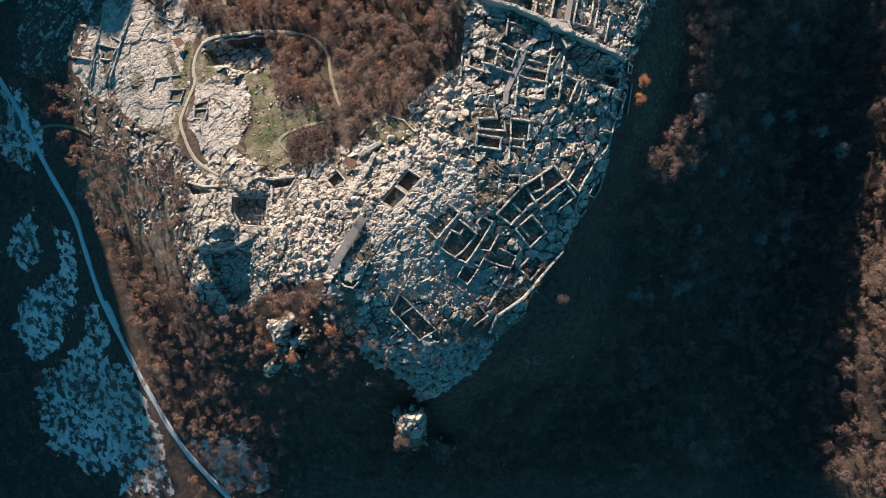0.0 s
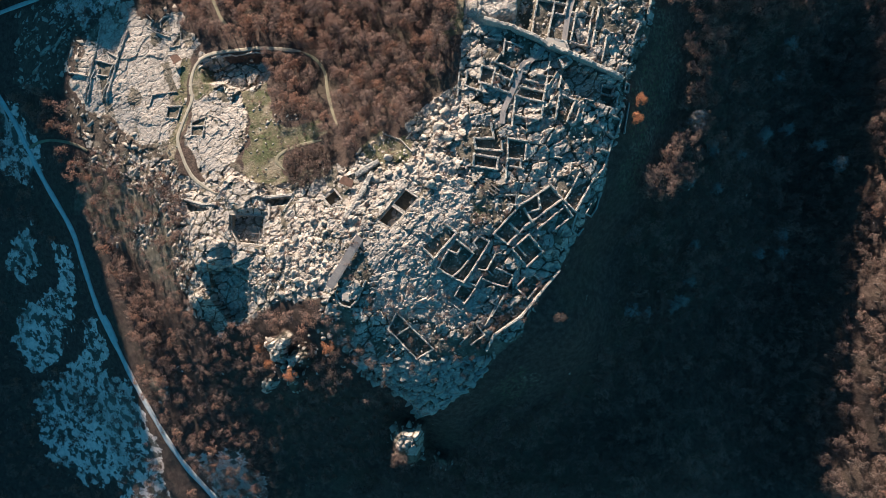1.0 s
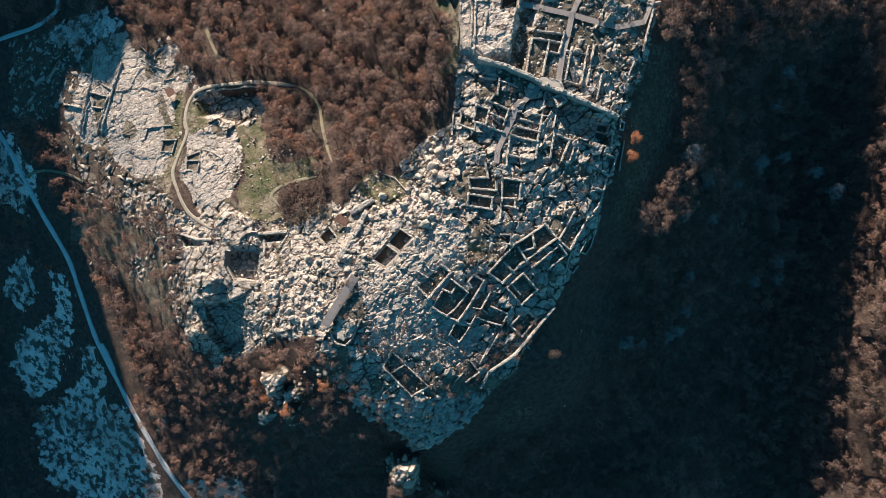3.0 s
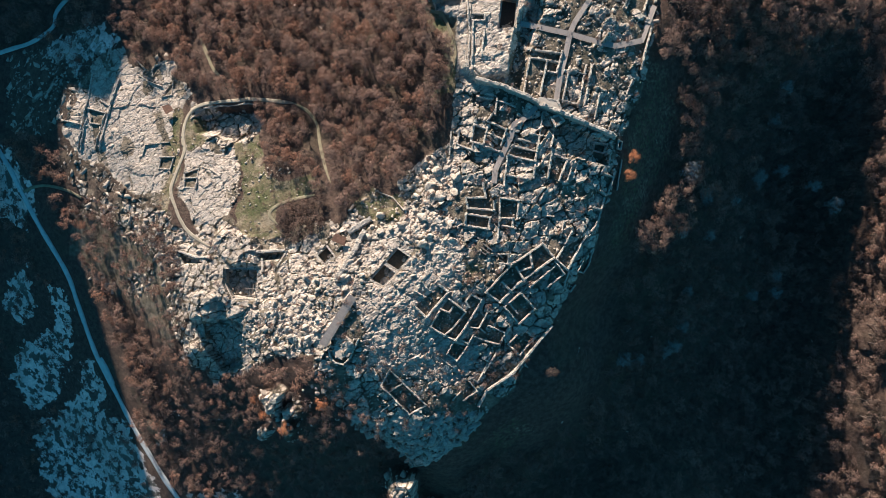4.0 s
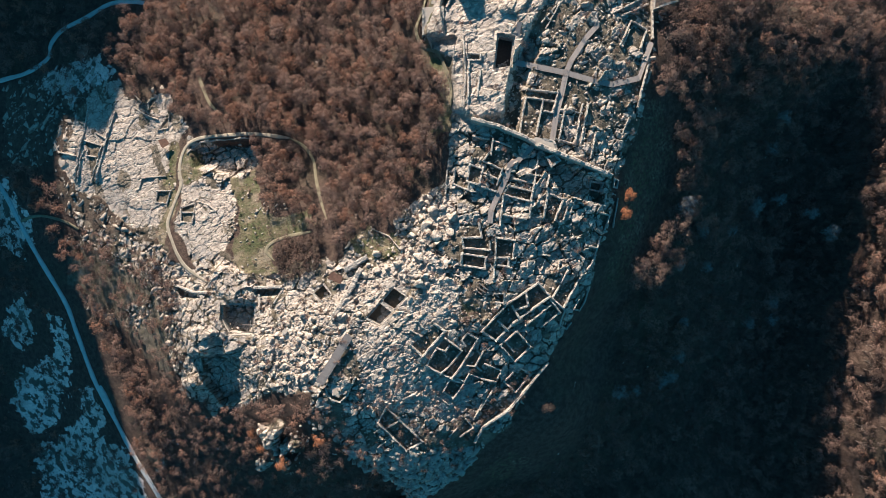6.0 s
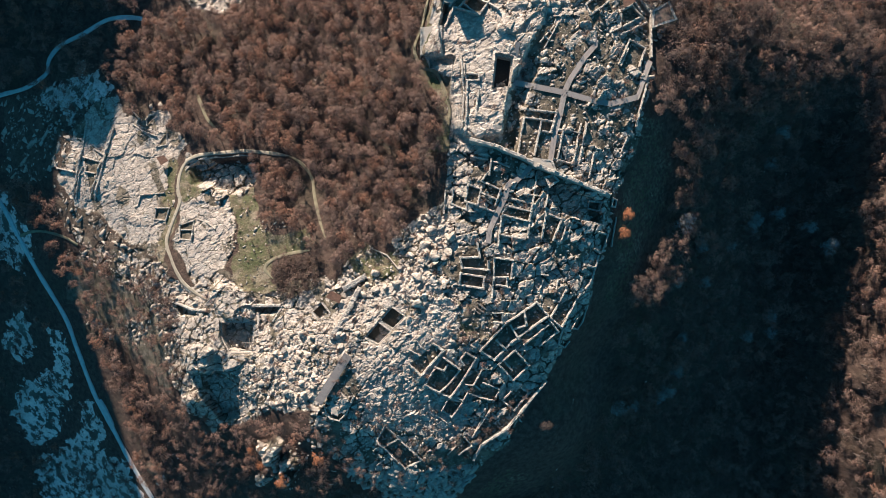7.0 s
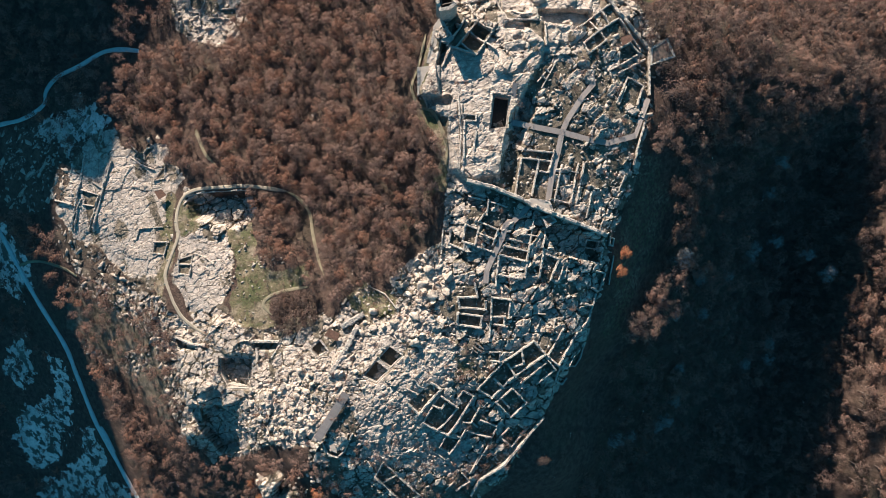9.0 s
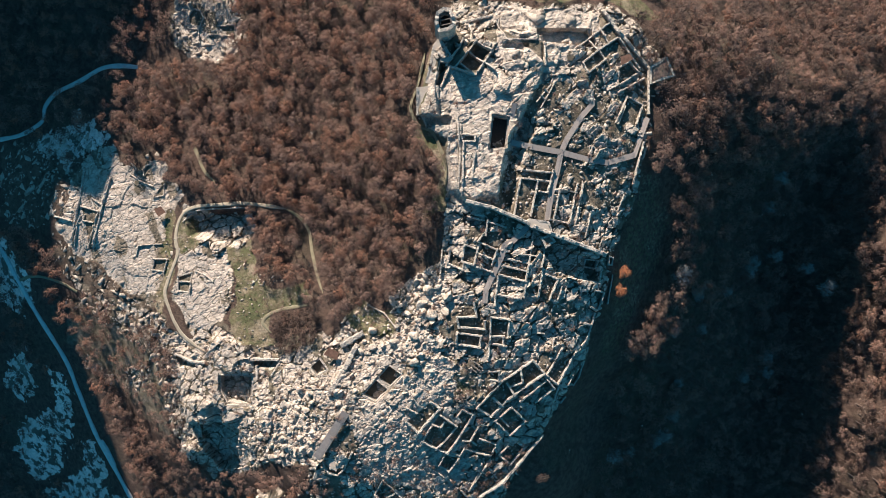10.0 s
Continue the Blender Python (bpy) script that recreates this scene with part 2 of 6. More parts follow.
EAST_SLOPE = [(108, 54, -6), (112, 106, 4), (136, 102, -6), (166, 100, -15), (126, 62, -20), (148, 66, -28), (174, 72, -42), (80, 4, 3), (86, -45, -22), (75, 24, 8), (92, 28, -5), (100, -12, -18), (62, -28, -3), (50, -44, 4), (148, 116, -22), (200, 74, -41), (208, 40, -40), (212, 5, -54), (218, -80, -54),
              (160, -95, -70), (176, -120, -76), (45, -58, 9), (60, -100, -34), (110, -120, -42), (118, 20, -21), (150, -20, -50), (179, 5, -64), (176, 48, -50), (178, -40, -66), (179, -70, -67), (192, 5, -57), (191, -35, -56), (195, -72, -57), (190, -140, -66), (218, -35, -50), (142, 35, -38), (135, -70, -58), (30, -90, -12), (300, 0, -30),
              (260, 140, -58), (218, -122, -68), (166, -150, -86), (250, -160, -76), (0, -200, -62)]
# out of view; the first eight points add a ridge shaped to shade the west valley
UNSEEN_HILLS = [(-276, 326, 73), (-295, 326, 73), (-309, 326, 116), (-319, 326, 120.5), (-336, 332, 116), (-250, 330, 87.6), (-200, 330, 51.3), (-150, 330, 48.5), (-60, 260, 0), (60, 260, -30), (200, 260, -75), (150, 185, -42),
             (-460, 330, 190), (-330, 160, -5), (-400, 0, -20), (-420, -200, -60), (200, -350, -60), (400, 200, -20), (-100, 190, -14),
             (0, 170, 8), (90, 160, -14)]
LEVELS = np.array(CREST + TERRACES + WEST_SHOULDER + WEST_VALLEY + EAST_SLOPE + UNSEEN_HILLS, float)


def spread(r):
    return np.sqrt(r * r + 64.0)


def _weights():
    d = np.hypot(LEVELS[:, None, 0] - LEVELS[None, :, 0], LEVELS[:, None, 1] - LEVELS[None, :, 1])
    n = len(LEVELS)
    a = np.zeros((n + 1, n + 1))
    a[:n, :n] = spread(d) - 0.8 * np.eye(n)
    a[:n, n] = a[n, :n] = 1
    return np.linalg.solve(a, np.append(LEVELS[:, 2], 0.0))


WEIGHTS = _weights()


def smooth(e0, e1, v):
    u = np.clip((v - e0) / (e1 - e0), 0, 1)
    return u * u * (3 - 2 * u)


def inside(x, y, poly, soft):
    """1 inside the outline, 0 outside, with a soft edge that many metres wide."""
    hit = np.zeros(x.shape, bool)
    near = np.full(x.shape, 1e9)
    for (ax, ay), (bx, by) in zip(poly, poly[1:] + poly[:1]):
        cross = ((ay > y) != (by > y)) & (x < (bx - ax) * (y - ay) / ((by - ay) or 1e-9) + ax)
        hit ^= cross
        u = np.clip(((x - ax) * (bx - ax) + (y - ay) * (by - ay)) / ((bx - ax) ** 2 + (by - ay) ** 2 + 1e-9), 0, 1)
        near = np.minimum(near, np.hypot(x - ax - u * (bx - ax), y - ay - u * (by - ay)))
    return smooth(-soft / 2, soft / 2, np.where(hit, near, -near))


def hills(x, y):
    """The bare lie of the land."""
    z = np.full(x.shape, WEIGHTS[-1])
    for (lx, ly, _), w in zip(LEVELS, WEIGHTS):
        z = z + w * spread(np.hypot(x - lx, y - ly))
    far = smooth(420, 800, np.hypot(x, y))
    return z * (1 - far) + far * (30 * np.sin(x / 310 + 1) * np.cos(y / 270) - 40)


# ---- plan: outlines on the ground, in metres ----
HILLTOP = [(-0, 109.7), (6.1, 124.4), (20.4, 124.9), (38.6, 122.7), (63.1, 124), (70.8, 120.3), (79.9, 112.7), (90.6, 100.9), (79, 89.1), (78.7, 78.5), (74.5, 57.8), (65.7, 39.2), (62.3, 18.5), (58.4, 6.9), (54, -6.9), (44.8, -26.4), (40.7, -33.3), (35.8, -41.3), (28.3, -53.2), (21, -63.1), (10, -59.2), (-2.8, -58.3), (-15.5, -55.9), (-28.2, -51.7), (-45.3, -48.7), (-54.1, -44.9), (-66.5, -48.4), (-81.9, -58), (-97.1, -61.9), (-109.9, -53), (-102.1, -34.5), (-107.3, -23.4), (-112.3, -12), (-108.2, 0.3), (-100.2, -1.5), (-87.6, 1.3), (-80.5, 3.8), (-73.3, -2.6), (-59.1, -2.9), (-45.3, 3.1), (-36.5, 3.4), (-27.8, 16.2), (-16.9, 10.6), (-10.6, 23), (1.8, 31.4), (3.9, 45.6), (3.9, 63.6), (0.9, 72.7), (-7.2, 81.1), (-5.2, 94.4)]
SPUR = [(-48.7, -49.5), (-33.9, -45.4), (-9.3, -43.2), (19.4, -39), (35.9, -34.9), (28.2, -53.5), (15.9, -66.3), (9.8, -77.2), (-2.9, -88.5), (-14.1, -95.2), (-18.2, -84.5), (-31.1, -77.9), (-39.1, -66.6), (-47.3, -60.1)]
PINNACLE = [(-24.3, -100.5), (-20.1, -97.5), (-11.4, -95.9), (-10.3, -117.9), (-13.5, -120.1), (-20.8, -116.3)]
SOUTH_CRAGS = []
SOUTH_CRAGS.append([(-72.2, -63.7), (-65.6, -61.9), (-64, -59.7), (-60.9, -62), (-64.7, -71.4), (-70.3, -70.1)])
SOUTH_CRAGS.append([(-66.3, -73.5), (-61.1, -72.5), (-58.8, -78.4), (-62.9, -84.7), (-64.5, -77.7)])
SOUTH_CRAGS.append([(-76.4, -80.9), (-70.7, -78.4), (-72.7, -85.4), (-77.7, -88)])
SOUTH_CRAGS.append([(-63.6, -69), (-57.1, -67.1), (-53.8, -68.2), (-54.8, -71.7), (-62.4, -73.1)])
SOUTH_CRAGS.append([(-50.6, -59.6), (-45.6, -58.3), (-42.1, -62.7), (-47.6, -63)])
SOUTH_CRAGS.append([(-6.9, -113), (-0.4, -113.5), (1.4, -120.4), (-4, -121.2)])
WEST_SLAB = [(-101.1, 50.5), (-76.8, 49.2), (-74.3, 39.2), (-78.8, 30.2), (-83.1, 16.9), (-81.7, 3.7), (-95.1, -1.2), (-102.6, 7.5), (-107.9, 16.4), (-103.1, 32.3), (-103.4, 43.7)]
OUTCROP = [(-107.2, 136.5), (-80.1, 134.7), (-77.7, 120.8), (-85.2, 110), (-102.7, 112.1), (-108.7, 120.4)]
SHADED_LEDGES = []
SHADED_LEDGES.append([(-194, 81.4), (-167.6, 84.8), (-139.8, 81.4), (-126.7, 67), (-158.8, 50.9), (-177.3, 38.8), (-198.3, 46.3)])
SHADED_LEDGES.append([(-164.4, 43.8), (-155.4, 31.7), (-141.5, 24.7), (-124.6, 15.7), (-110.5, 7.1), (-143.2, 12.4), (-159.6, 17.9), (-168.3, 31.4)])
LOW_LEDGE = [(-159.4, 19.2), (-142.8, 14.9), (-110.5, 7.1), (-103.3, -11), (-109.7, -16.5), (-127.5, -6.4), (-147.8, 4.6)]
WEST_CRAGS = []
WEST_CRAGS.append([(-159.2, -18.3), (-142.7, -19.9), (-142, -24.9), (-150.6, -26.1)])
WEST_CRAGS.append([(-137.9, -20.8), (-121.4, -12.3), (-119.9, -25.5), (-131.2, -29.6), (-136.8, -27.1)])
WEST_CRAGS.append([(-119.6, 3.2), (-106.4, -1.2), (-103.2, -26.6), (-106, -46), (-112, -44), (-114.8, -25), (-118.6, -8.6)])
WEST_CRAGS.append([(-163.7, 12.2), (-153.4, 10.3), (-138.4, 7), (-139.9, 3.6), (-154.1, 6.8), (-164.8, 7.2)])
WEST_SLOPE = [(-161.6, 11), (-137, 5.1), (-118.6, 5.5), (-109.1, -5.8), (-107, -24.2), (-105.1, -38.2), (-114.8, -47.6), (-125.3, -41.4), (-139.4, -28.6), (-156.1, -20.7), (-167.7, -5.7)]
HOLLOW_RUBBLE = [(-100.4, 48.4), (-74.1, 49.7), (-72.3, 39.8), (-77.4, 34.4), (-86.1, 36.3), (-90, 40.3), (-96.4, 44.7)]
GRAVEL_FAN = [(-136, -82.4), (-129.2, -85.1), (-124.3, -92.3), (-129.3, -96.6), (-135.1, -90.3)]
FIRM = [HILLTOP, SPUR, PINNACLE, WEST_SLAB, OUTCROP] + SOUTH_CRAGS
LOOSE = SHADED_LEDGES + [LOW_LEDGE, HOLLOW_RUBBLE, GRAVEL_FAN] + WEST_CRAGS
SLABS = []
SLABS.append([(-164.4, 43.8), (-152.9, 60.4), (-147.6, 71), (-143.7, 76.3), (-134.6, 77), (-127.3, 69.9), (-121.6, 67.9), (-119.7, 73.4), (-109.6, 72.5), (-110.4, 61), (-104.3, 59), (-101.1, 54.6), (-105.6, 50.1), (-111.2, 48.7), (-108.5, 43.7), (-106.9, 32.3), (-110.5, 16.3), (-113.3, 7), (-124.6, 15.7), (-141.5, 24.7), (-155.4, 31.7)])
SLABS.append([(-103.1, 32.3), (-83.6, 31.3), (-80.8, 17), (-82.9, 4.8), (-92.6, 3.4), (-102.6, 7.5), (-107.8, 14.1)])
SLABS.append([(-4.1, 94.3), (6, 99.8), (21.9, 97.3), (37.9, 97.3), (31.8, 85.2), (24.7, 71.3), (21.7, 54.4), (13.8, 50.5), (5.9, 54.5), (3.9, 73.6), (-6.2, 81.1)])
SLABS.append([(22.4, 122.2), (38.6, 121.3), (59.6, 122.2), (56.7, 112.2), (46.1, 102.5), (37.9, 98.9), (23.9, 99.3), (20.6, 111.9)])
CLIFFS = [[(-107.8, -12.6), (-100.3, -4.9), (-82.8, -0.7), (-69.6, -8.9), (-63.7, -21.1), (-65.7, -34.3), (-74.9, -50.5), (-92.3, -60.1), (-103.2, -52.5), (-105.5, -35.3)]]
SLABS.append([(-105.3, 134.5), (-83.1, 133.6), (-80.7, 121.5), (-87.2, 112.9), (-101.3, 114.2), (-107, 122.2)])
BOULDERY = []
BOULDERY.append([(-65.6, -25.5), (-49.5, -11.6), (-36.2, -6.7), (-27.7, 1.7), (-10.5, 4.9), (-0.3, 7.2), (-0.4, -5.1), (-10.5, -7.2), (-27.3, -18.2), (-35.8, -26.9), (-44.8, -40.5), (-58.9, -46.8), (-71.4, -44.5)])
BOULDERY.append([(-14.8, 22.9), (3.8, 29.4), (5.8, 15.3), (-0.3, 7.2), (-16.8, 2.5), (-27.7, 3.8), (-14.8, 10.7)])
GRASSY = []
GRASSY.append([(-83.7, 36.9), (-74.4, 43.6), (-70.5, 28.1), (-64.4, 19.4), (-49.4, 21.9), (-45.7, 15.6), (-59.5, 12), (-66.4, 8.6), (-63.9, 2.2), (-59.1, -2.9), (-73.3, -2.6), (-79.3, 1.6), (-78.4, 17)])
GRASSY.append([(-32.2, 9.8), (-25.6, 15.3), (-14.8, 10.7), (-16.8, 4.5), (-27.7, 3.8)])
GRASSY.append([(-112.5, 48.3), (-106.1, 50.6), (-105.2, 34.6), (-109.2, 16.3), (-111.9, 7.1), (-116.2, 6.8), (-110.7, 27.7)])
GRASSY.append([(-104, 44.8), (-97.3, 47.1), (-93.3, 36.9), (-100.6, 32.3)])
GRASSY.append([(6.5, -12.5), (13.5, -13.5), (15, -18), (6, -18.5)])
FIELDS = []
FIELDS.append([(-216.6, 43.6), (-198.4, 36.3), (-184.8, 13.9), (-192, 3.3), (-208.9, 12.1)])
FIELDS.append([(-207.9, -22), (-194.9, -15.7), (-197.8, -36.8), (-208.7, -42.9), (-213.4, -36.8)])
FIELDS.append([(-201.8, -53.3), (-185.9, -45.3), (-182.3, -34.1), (-182.7, -25.8), (-178, -26.3), (-173.9, -34.1), (-175.2, -44.6), (-179.8, -54.1), (-184.8, -69.4), (-197.4, -83.7), (-207.5, -89.2), (-213.1, -82.1), (-216.3, -70.7), (-213, -59.2)])
FIELDS.append([(-167.6, -58.2), (-164.9, -59.2), (-164.5, -68.3), (-160.2, -73.4), (-163.1, -79.1), (-155.5, -86.7), (-144.4, -92.5), (-143.7, -100.6), (-139.5, -109.8), (-135.4, -120.7), (-133.6, -134.9), (-132.5, -146.4), (-159.7, -149.7), (-162.2, -138.5), (-181.2, -141.4), (-187.9, -135.8), (-199.8, -134), (-206.2, -120), (-208, -99.6), (-190.3, -88.2), (-174.9, -79.4)])
FIELDS.append([(-113.9, -123.2), (-95.6, -116.6), (-87.9, -129.4), (-83.8, -143.8), (-105.4, -144.6)])
FIELDS.append([(-170.6, 80.1), (-150.5, 88.9), (-137.2, 81.4), (-155.8, 67.6)])
GRASSY.append([(6, 126), (22, 127), (38, 125), (62, 126), (74, 122), (84, 124), (74, 134), (38, 137), (6, 140)])
GRASSY.append([(-8.7, 81.2), (-5, 82.6), (-1.7, 75.7), (2.9, 68.5), (5.5, 59.5), (4.9, 50.6), (-0.2, 44.6), (-3.9, 45.6), (1.5, 57.6), (-0.1, 66.7), (-7.2, 77.1)])
GRASSY.append([(-7.1, 84), (-3.7, 100), (-0.4, 107.9), (0.4, 103.1), (-2.6, 93.2), (-5, 82.6)])
APRON = [(-29, -27.6), (-24, -21), (-12, -13), (-4, -4), (6, -6), (5, -30), (16, -45), (5, -58), (-15, -55), (-27, -46)]
CLEARINGS = []
CLEARINGS.append([(76.4, 66.1), (85.7, 64.4), (93.1, 43.1), (84.3, 25.3), (62.8, 20.6), (69.3, 43.3), (74.1, 63.9)])
CLEARINGS.append([(64.9, 31.4), (84.8, 40.8), (92.3, 30.6), (79.6, 8.9), (68.7, -8.1), (60.2, -12.7), (61.8, 1)])
CLEARINGS.append([(12.1, -79.7), (29.3, -68.9), (40.2, -79.1), (22.2, -90.6)])
CLEARINGS.append([(40.2, -38.9), (53.4, -29.4), (60.5, -19.6), (76.4, -29.2), (70.1, -49.6), (57, -72.7), (37.5, -94.8), (26.2, -83.2)])
CLEARINGS.append([(54, -2), (64, 6), (72, -12), (62, -32), (50, -30)])
WOODS_CENTRAL = [
    [(-109.5, 145.7), (-80.1, 148.3), (2.1, 138.9), (-2.1, 113.1), (-7.2, 94.6), (-9.9, 81.3), (-1.1, 72.7), (2.9, 57.6), (-0.2, 43.6), (-5.4, 33.3), (-14.8, 18.8), (-25.6, 16.3), (-36.6, 10.7), (-45.6, 12.5), (-50.5, 20.8), (-64.5, 21.6), (-70.5, 28.1), (-72.1, 43.6), (-76.8, 49.2), (-99.2, 55.7), (-103.8, 60.6), (-108.4, 61.6), (-107.6, 75), (-121.3, 75.3), (-124.2, 69.3), (-131.5, 77.4), (-130.9, 93), (-122.1, 113.8), (-107.6, 109.9), (-85.2, 108.8), (-77.7, 120.8), (-78.9, 134.6), (-108.5, 136.5)],
]
WOODS_EAST = []
WOODS_EAST.append([(4, 148), (86, 168), (90, 140), (72, 134), (38, 136), (6, 139)])
WOODS_EAST.append([(73.9, 121.5), (221, 154.3), (236.1, -150.2), (-47.8, -135.6), (-20.3, -106.8), (-5.7, -111.3), (19.8, -89.1), (37.5, -55.2), (54, -25.2), (64.4, 8.4), (67.8, 37.4), (76.3, 66.6), (81.5, 84.4)])
WOODS_WEST = []
WOODS_WEST.append([(-165.6, 12.4), (-140, 2.5), (-115.5, 0.1), (-111.1, -18.3), (-105.1, -46.3), (-93.7, -58), (-67.9, -50.2), (-51.1, -47.8), (-38.9, -59.3), (-20.3, -78.2), (-20.6, -113.3), (-92.4, -150.6), (-125.1, -121.5), (-142.2, -88.9), (-155.1, -62.7), (-166, -38.9), (-171.9, -10.2)])
WOODS_NORTH_WEST = []
WOODS_NORTH_WEST.append([(-211.4, 152.9), (-109.5, 150.3), (-107.5, 122.7), (-122.1, 113.8), (-130.9, 93), (-125.6, 78.7), (-153.2, 83), (-173.8, 80.3), (-216.1, 77.4)])
WOODS_NORTH_WEST.append([(-220.8, 49), (-176.8, 41.3), (-159, 29.2), (-158.8, 14.2), (-146.6, -5.6), (-135.1, -30.7), (-127.3, -57.1), (-123.9, -86.5), (-149.9, -85.7), (-160.6, -51.8), (-173.7, -18.9), (-183, -0.4), (-190.4, 12.6), (-224, 33)])
WOODS_LOW = []
WOODS_LOW.append([(-239, 38), (-210.3, 30.1), (-191.6, 5.7), (-179.1, -22.6), (-174.2, -53.8), (-172.9, -67.2), (-174, -32.9), (-195.2, -14.3), (-212.6, -11.1), (-245.4, -21)])
WOODS_LOW.append([(-245.4, -21), (-214.9, -43.3), (-218.1, -83), (-209.2, -94.2), (-166.3, -69.6), (-203, -99.7), (-208.3, -120.4), (-195.2, -136.8), (-164.5, -144.9), (-159.5, -175.6), (-255.5, -183.1)])
WOODS_LOW.append([(-123.9, -143.5), (-107.6, -122.6), (-78.8, -124.5), (-62.3, -152.5), (-101.1, -171.3)])
WOODED = WOODS_CENTRAL
ROADS = []
ROADS.append([(-228.5, 73.2), (-209, 44.7), (-198.8, 31.3), (-191.3, 18.1), (-183.2, 2.7), (-171.3, -17.8), (-167.1, -33), (-160.7, -56.2), (-151.1, -74.2), (-141.9, -92.2), (-131.3, -110.1), (-121.7, -126.1), (-112.1, -138.4), (-103.5, -148.7), (-87.4, -170.8)])
ROADS.append([(-190.4, 19), (-183.8, 20.8), (-175.2, 21), (-163.9, 18.5), (-156.4, 15)])
ROADS.append([(-159.4, -57.6), (-156.6, -62.4), (-153.0, -69.6)])
ROADS.append([(-215.8, 79.5), (-194, 81.9), (-180.2, 83.5), (-169, 88.5), (-167.4, 94.5), (-161.5, 100.1), (-150.4, 104.3), (-139.8, 109.3), (-130.9, 110.1), (-123.4, 109.2)])
FOOTPATHS = []
FOOTPATHS.append([(-59.4, 50.3), (-74.5, 52.4), (-84, 52.2), (-97.3, 51.2), (-103, 47.8), (-105.2, 42.5), (-105.5, 36.8), (-104.6, 32.3), (-108, 23.2), (-110, 16.3), (-107.8, 10), (-105.3, 4.6), (-101.5, -0.4), (-95.1, -4.6), (-91, -6.4)])
FOOTPATHS.append([(-59.4, 50.3), (-53.7, 46.9), (-49.8, 41.4), (-48.3, 33.7), (-45.6, 24.1), (-43.1, 17.8)])
FOOTPATHS.append([(-3.7, 105.8), (-6.2, 94.5), (-8.9, 86.4), (-6.2, 79.7), (-1.1, 76.8), (1.9, 70.6), (3.7, 63.6), (3.5, 56.6)])
FOOTPATHS.append([(-49.1, 13.4), (-59.4, 11.4), (-65.3, 9), (-67.5, 5.9), (-63.9, 2.2)])
FOOTPATHS.append([(-100, 79.7), (-96.6, 72.2), (-93.5, 65.7), (-89, 61.3)])
RIDGE = [(192, 32), (198, 12), (194, -8), (202, -28), (196, -48), (204, -70), (199, -95), (208, -130), (204, -160), (300, -170), (300, 40), (205, 44)]
TERRACED = [
    ([(-2.1, 107.8), (6.1, 112.5), (38.2, 111.8), (37.9, 95.2), (31.8, 85.2), (24.7, 71.3), (22.5, 54.4), (12.8, 51.9), (5.9, 56.5), (3.9, 73.6), (-6.6, 81.1), (-4.5, 94.3)], 2.5, 2),
    ([(-0, 110.8), (6.4, 103.2), (2, 101.8), (0.4, 93.6), (0.9, 82.7), (-6.6, 82.1), (-4.5, 94.3)], 2.5, 0.8),
    ([(22.5, 54.4), (30.8, 84.1), (34.8, 80.2), (29.7, 63.4), (26.8, 49.5)], -2.5, 2),
    ([(-23.9, -102.5), (-19.9, -98.3), (-11.9, -97.3), (-11.4, -105.2), (-12.2, -112.4), (-17.1, -115.5), (-22.8, -108.9)], 20, 4),
    ([(-101, 47.6), (-97.5, 48.9), (-85.8, 49.8), (-73.2, 49.9), (-69.6, 44), (-74, 39), (-83.6, 36.2), (-93.7, 40), (-98.5, 40)], -5.2, 3.0),
    (SOUTH_CRAGS[0], 7.5, 2.5),
    (SOUTH_CRAGS[1], 7.5, 2.5),
    (SOUTH_CRAGS[2], 3, 2.5),
    (SOUTH_CRAGS[3], 5.5, 2.5),
    (SOUTH_CRAGS[5], 6, 3),
    ([(-100.1, -25.1), (-93.3, -23.3), (-88.6, -25.5), (-89.8, -32.3), (-94.8, -35.7), (-101.4, -35.3)], 4.5, 2.5),
    ([(-107.1, -46.2), (-99.6, -44.5), (-96, -47.6), (-99.2, -51.3), (-106.1, -49.8)], 3, 2),
    ([(-87.6, 1.3), (-73.3, -2.6), (-71.9, -13.3), (-82.6, -13.8), (-90, -5.4)], 2, 2),
    (RIDGE, 15, 9),
]
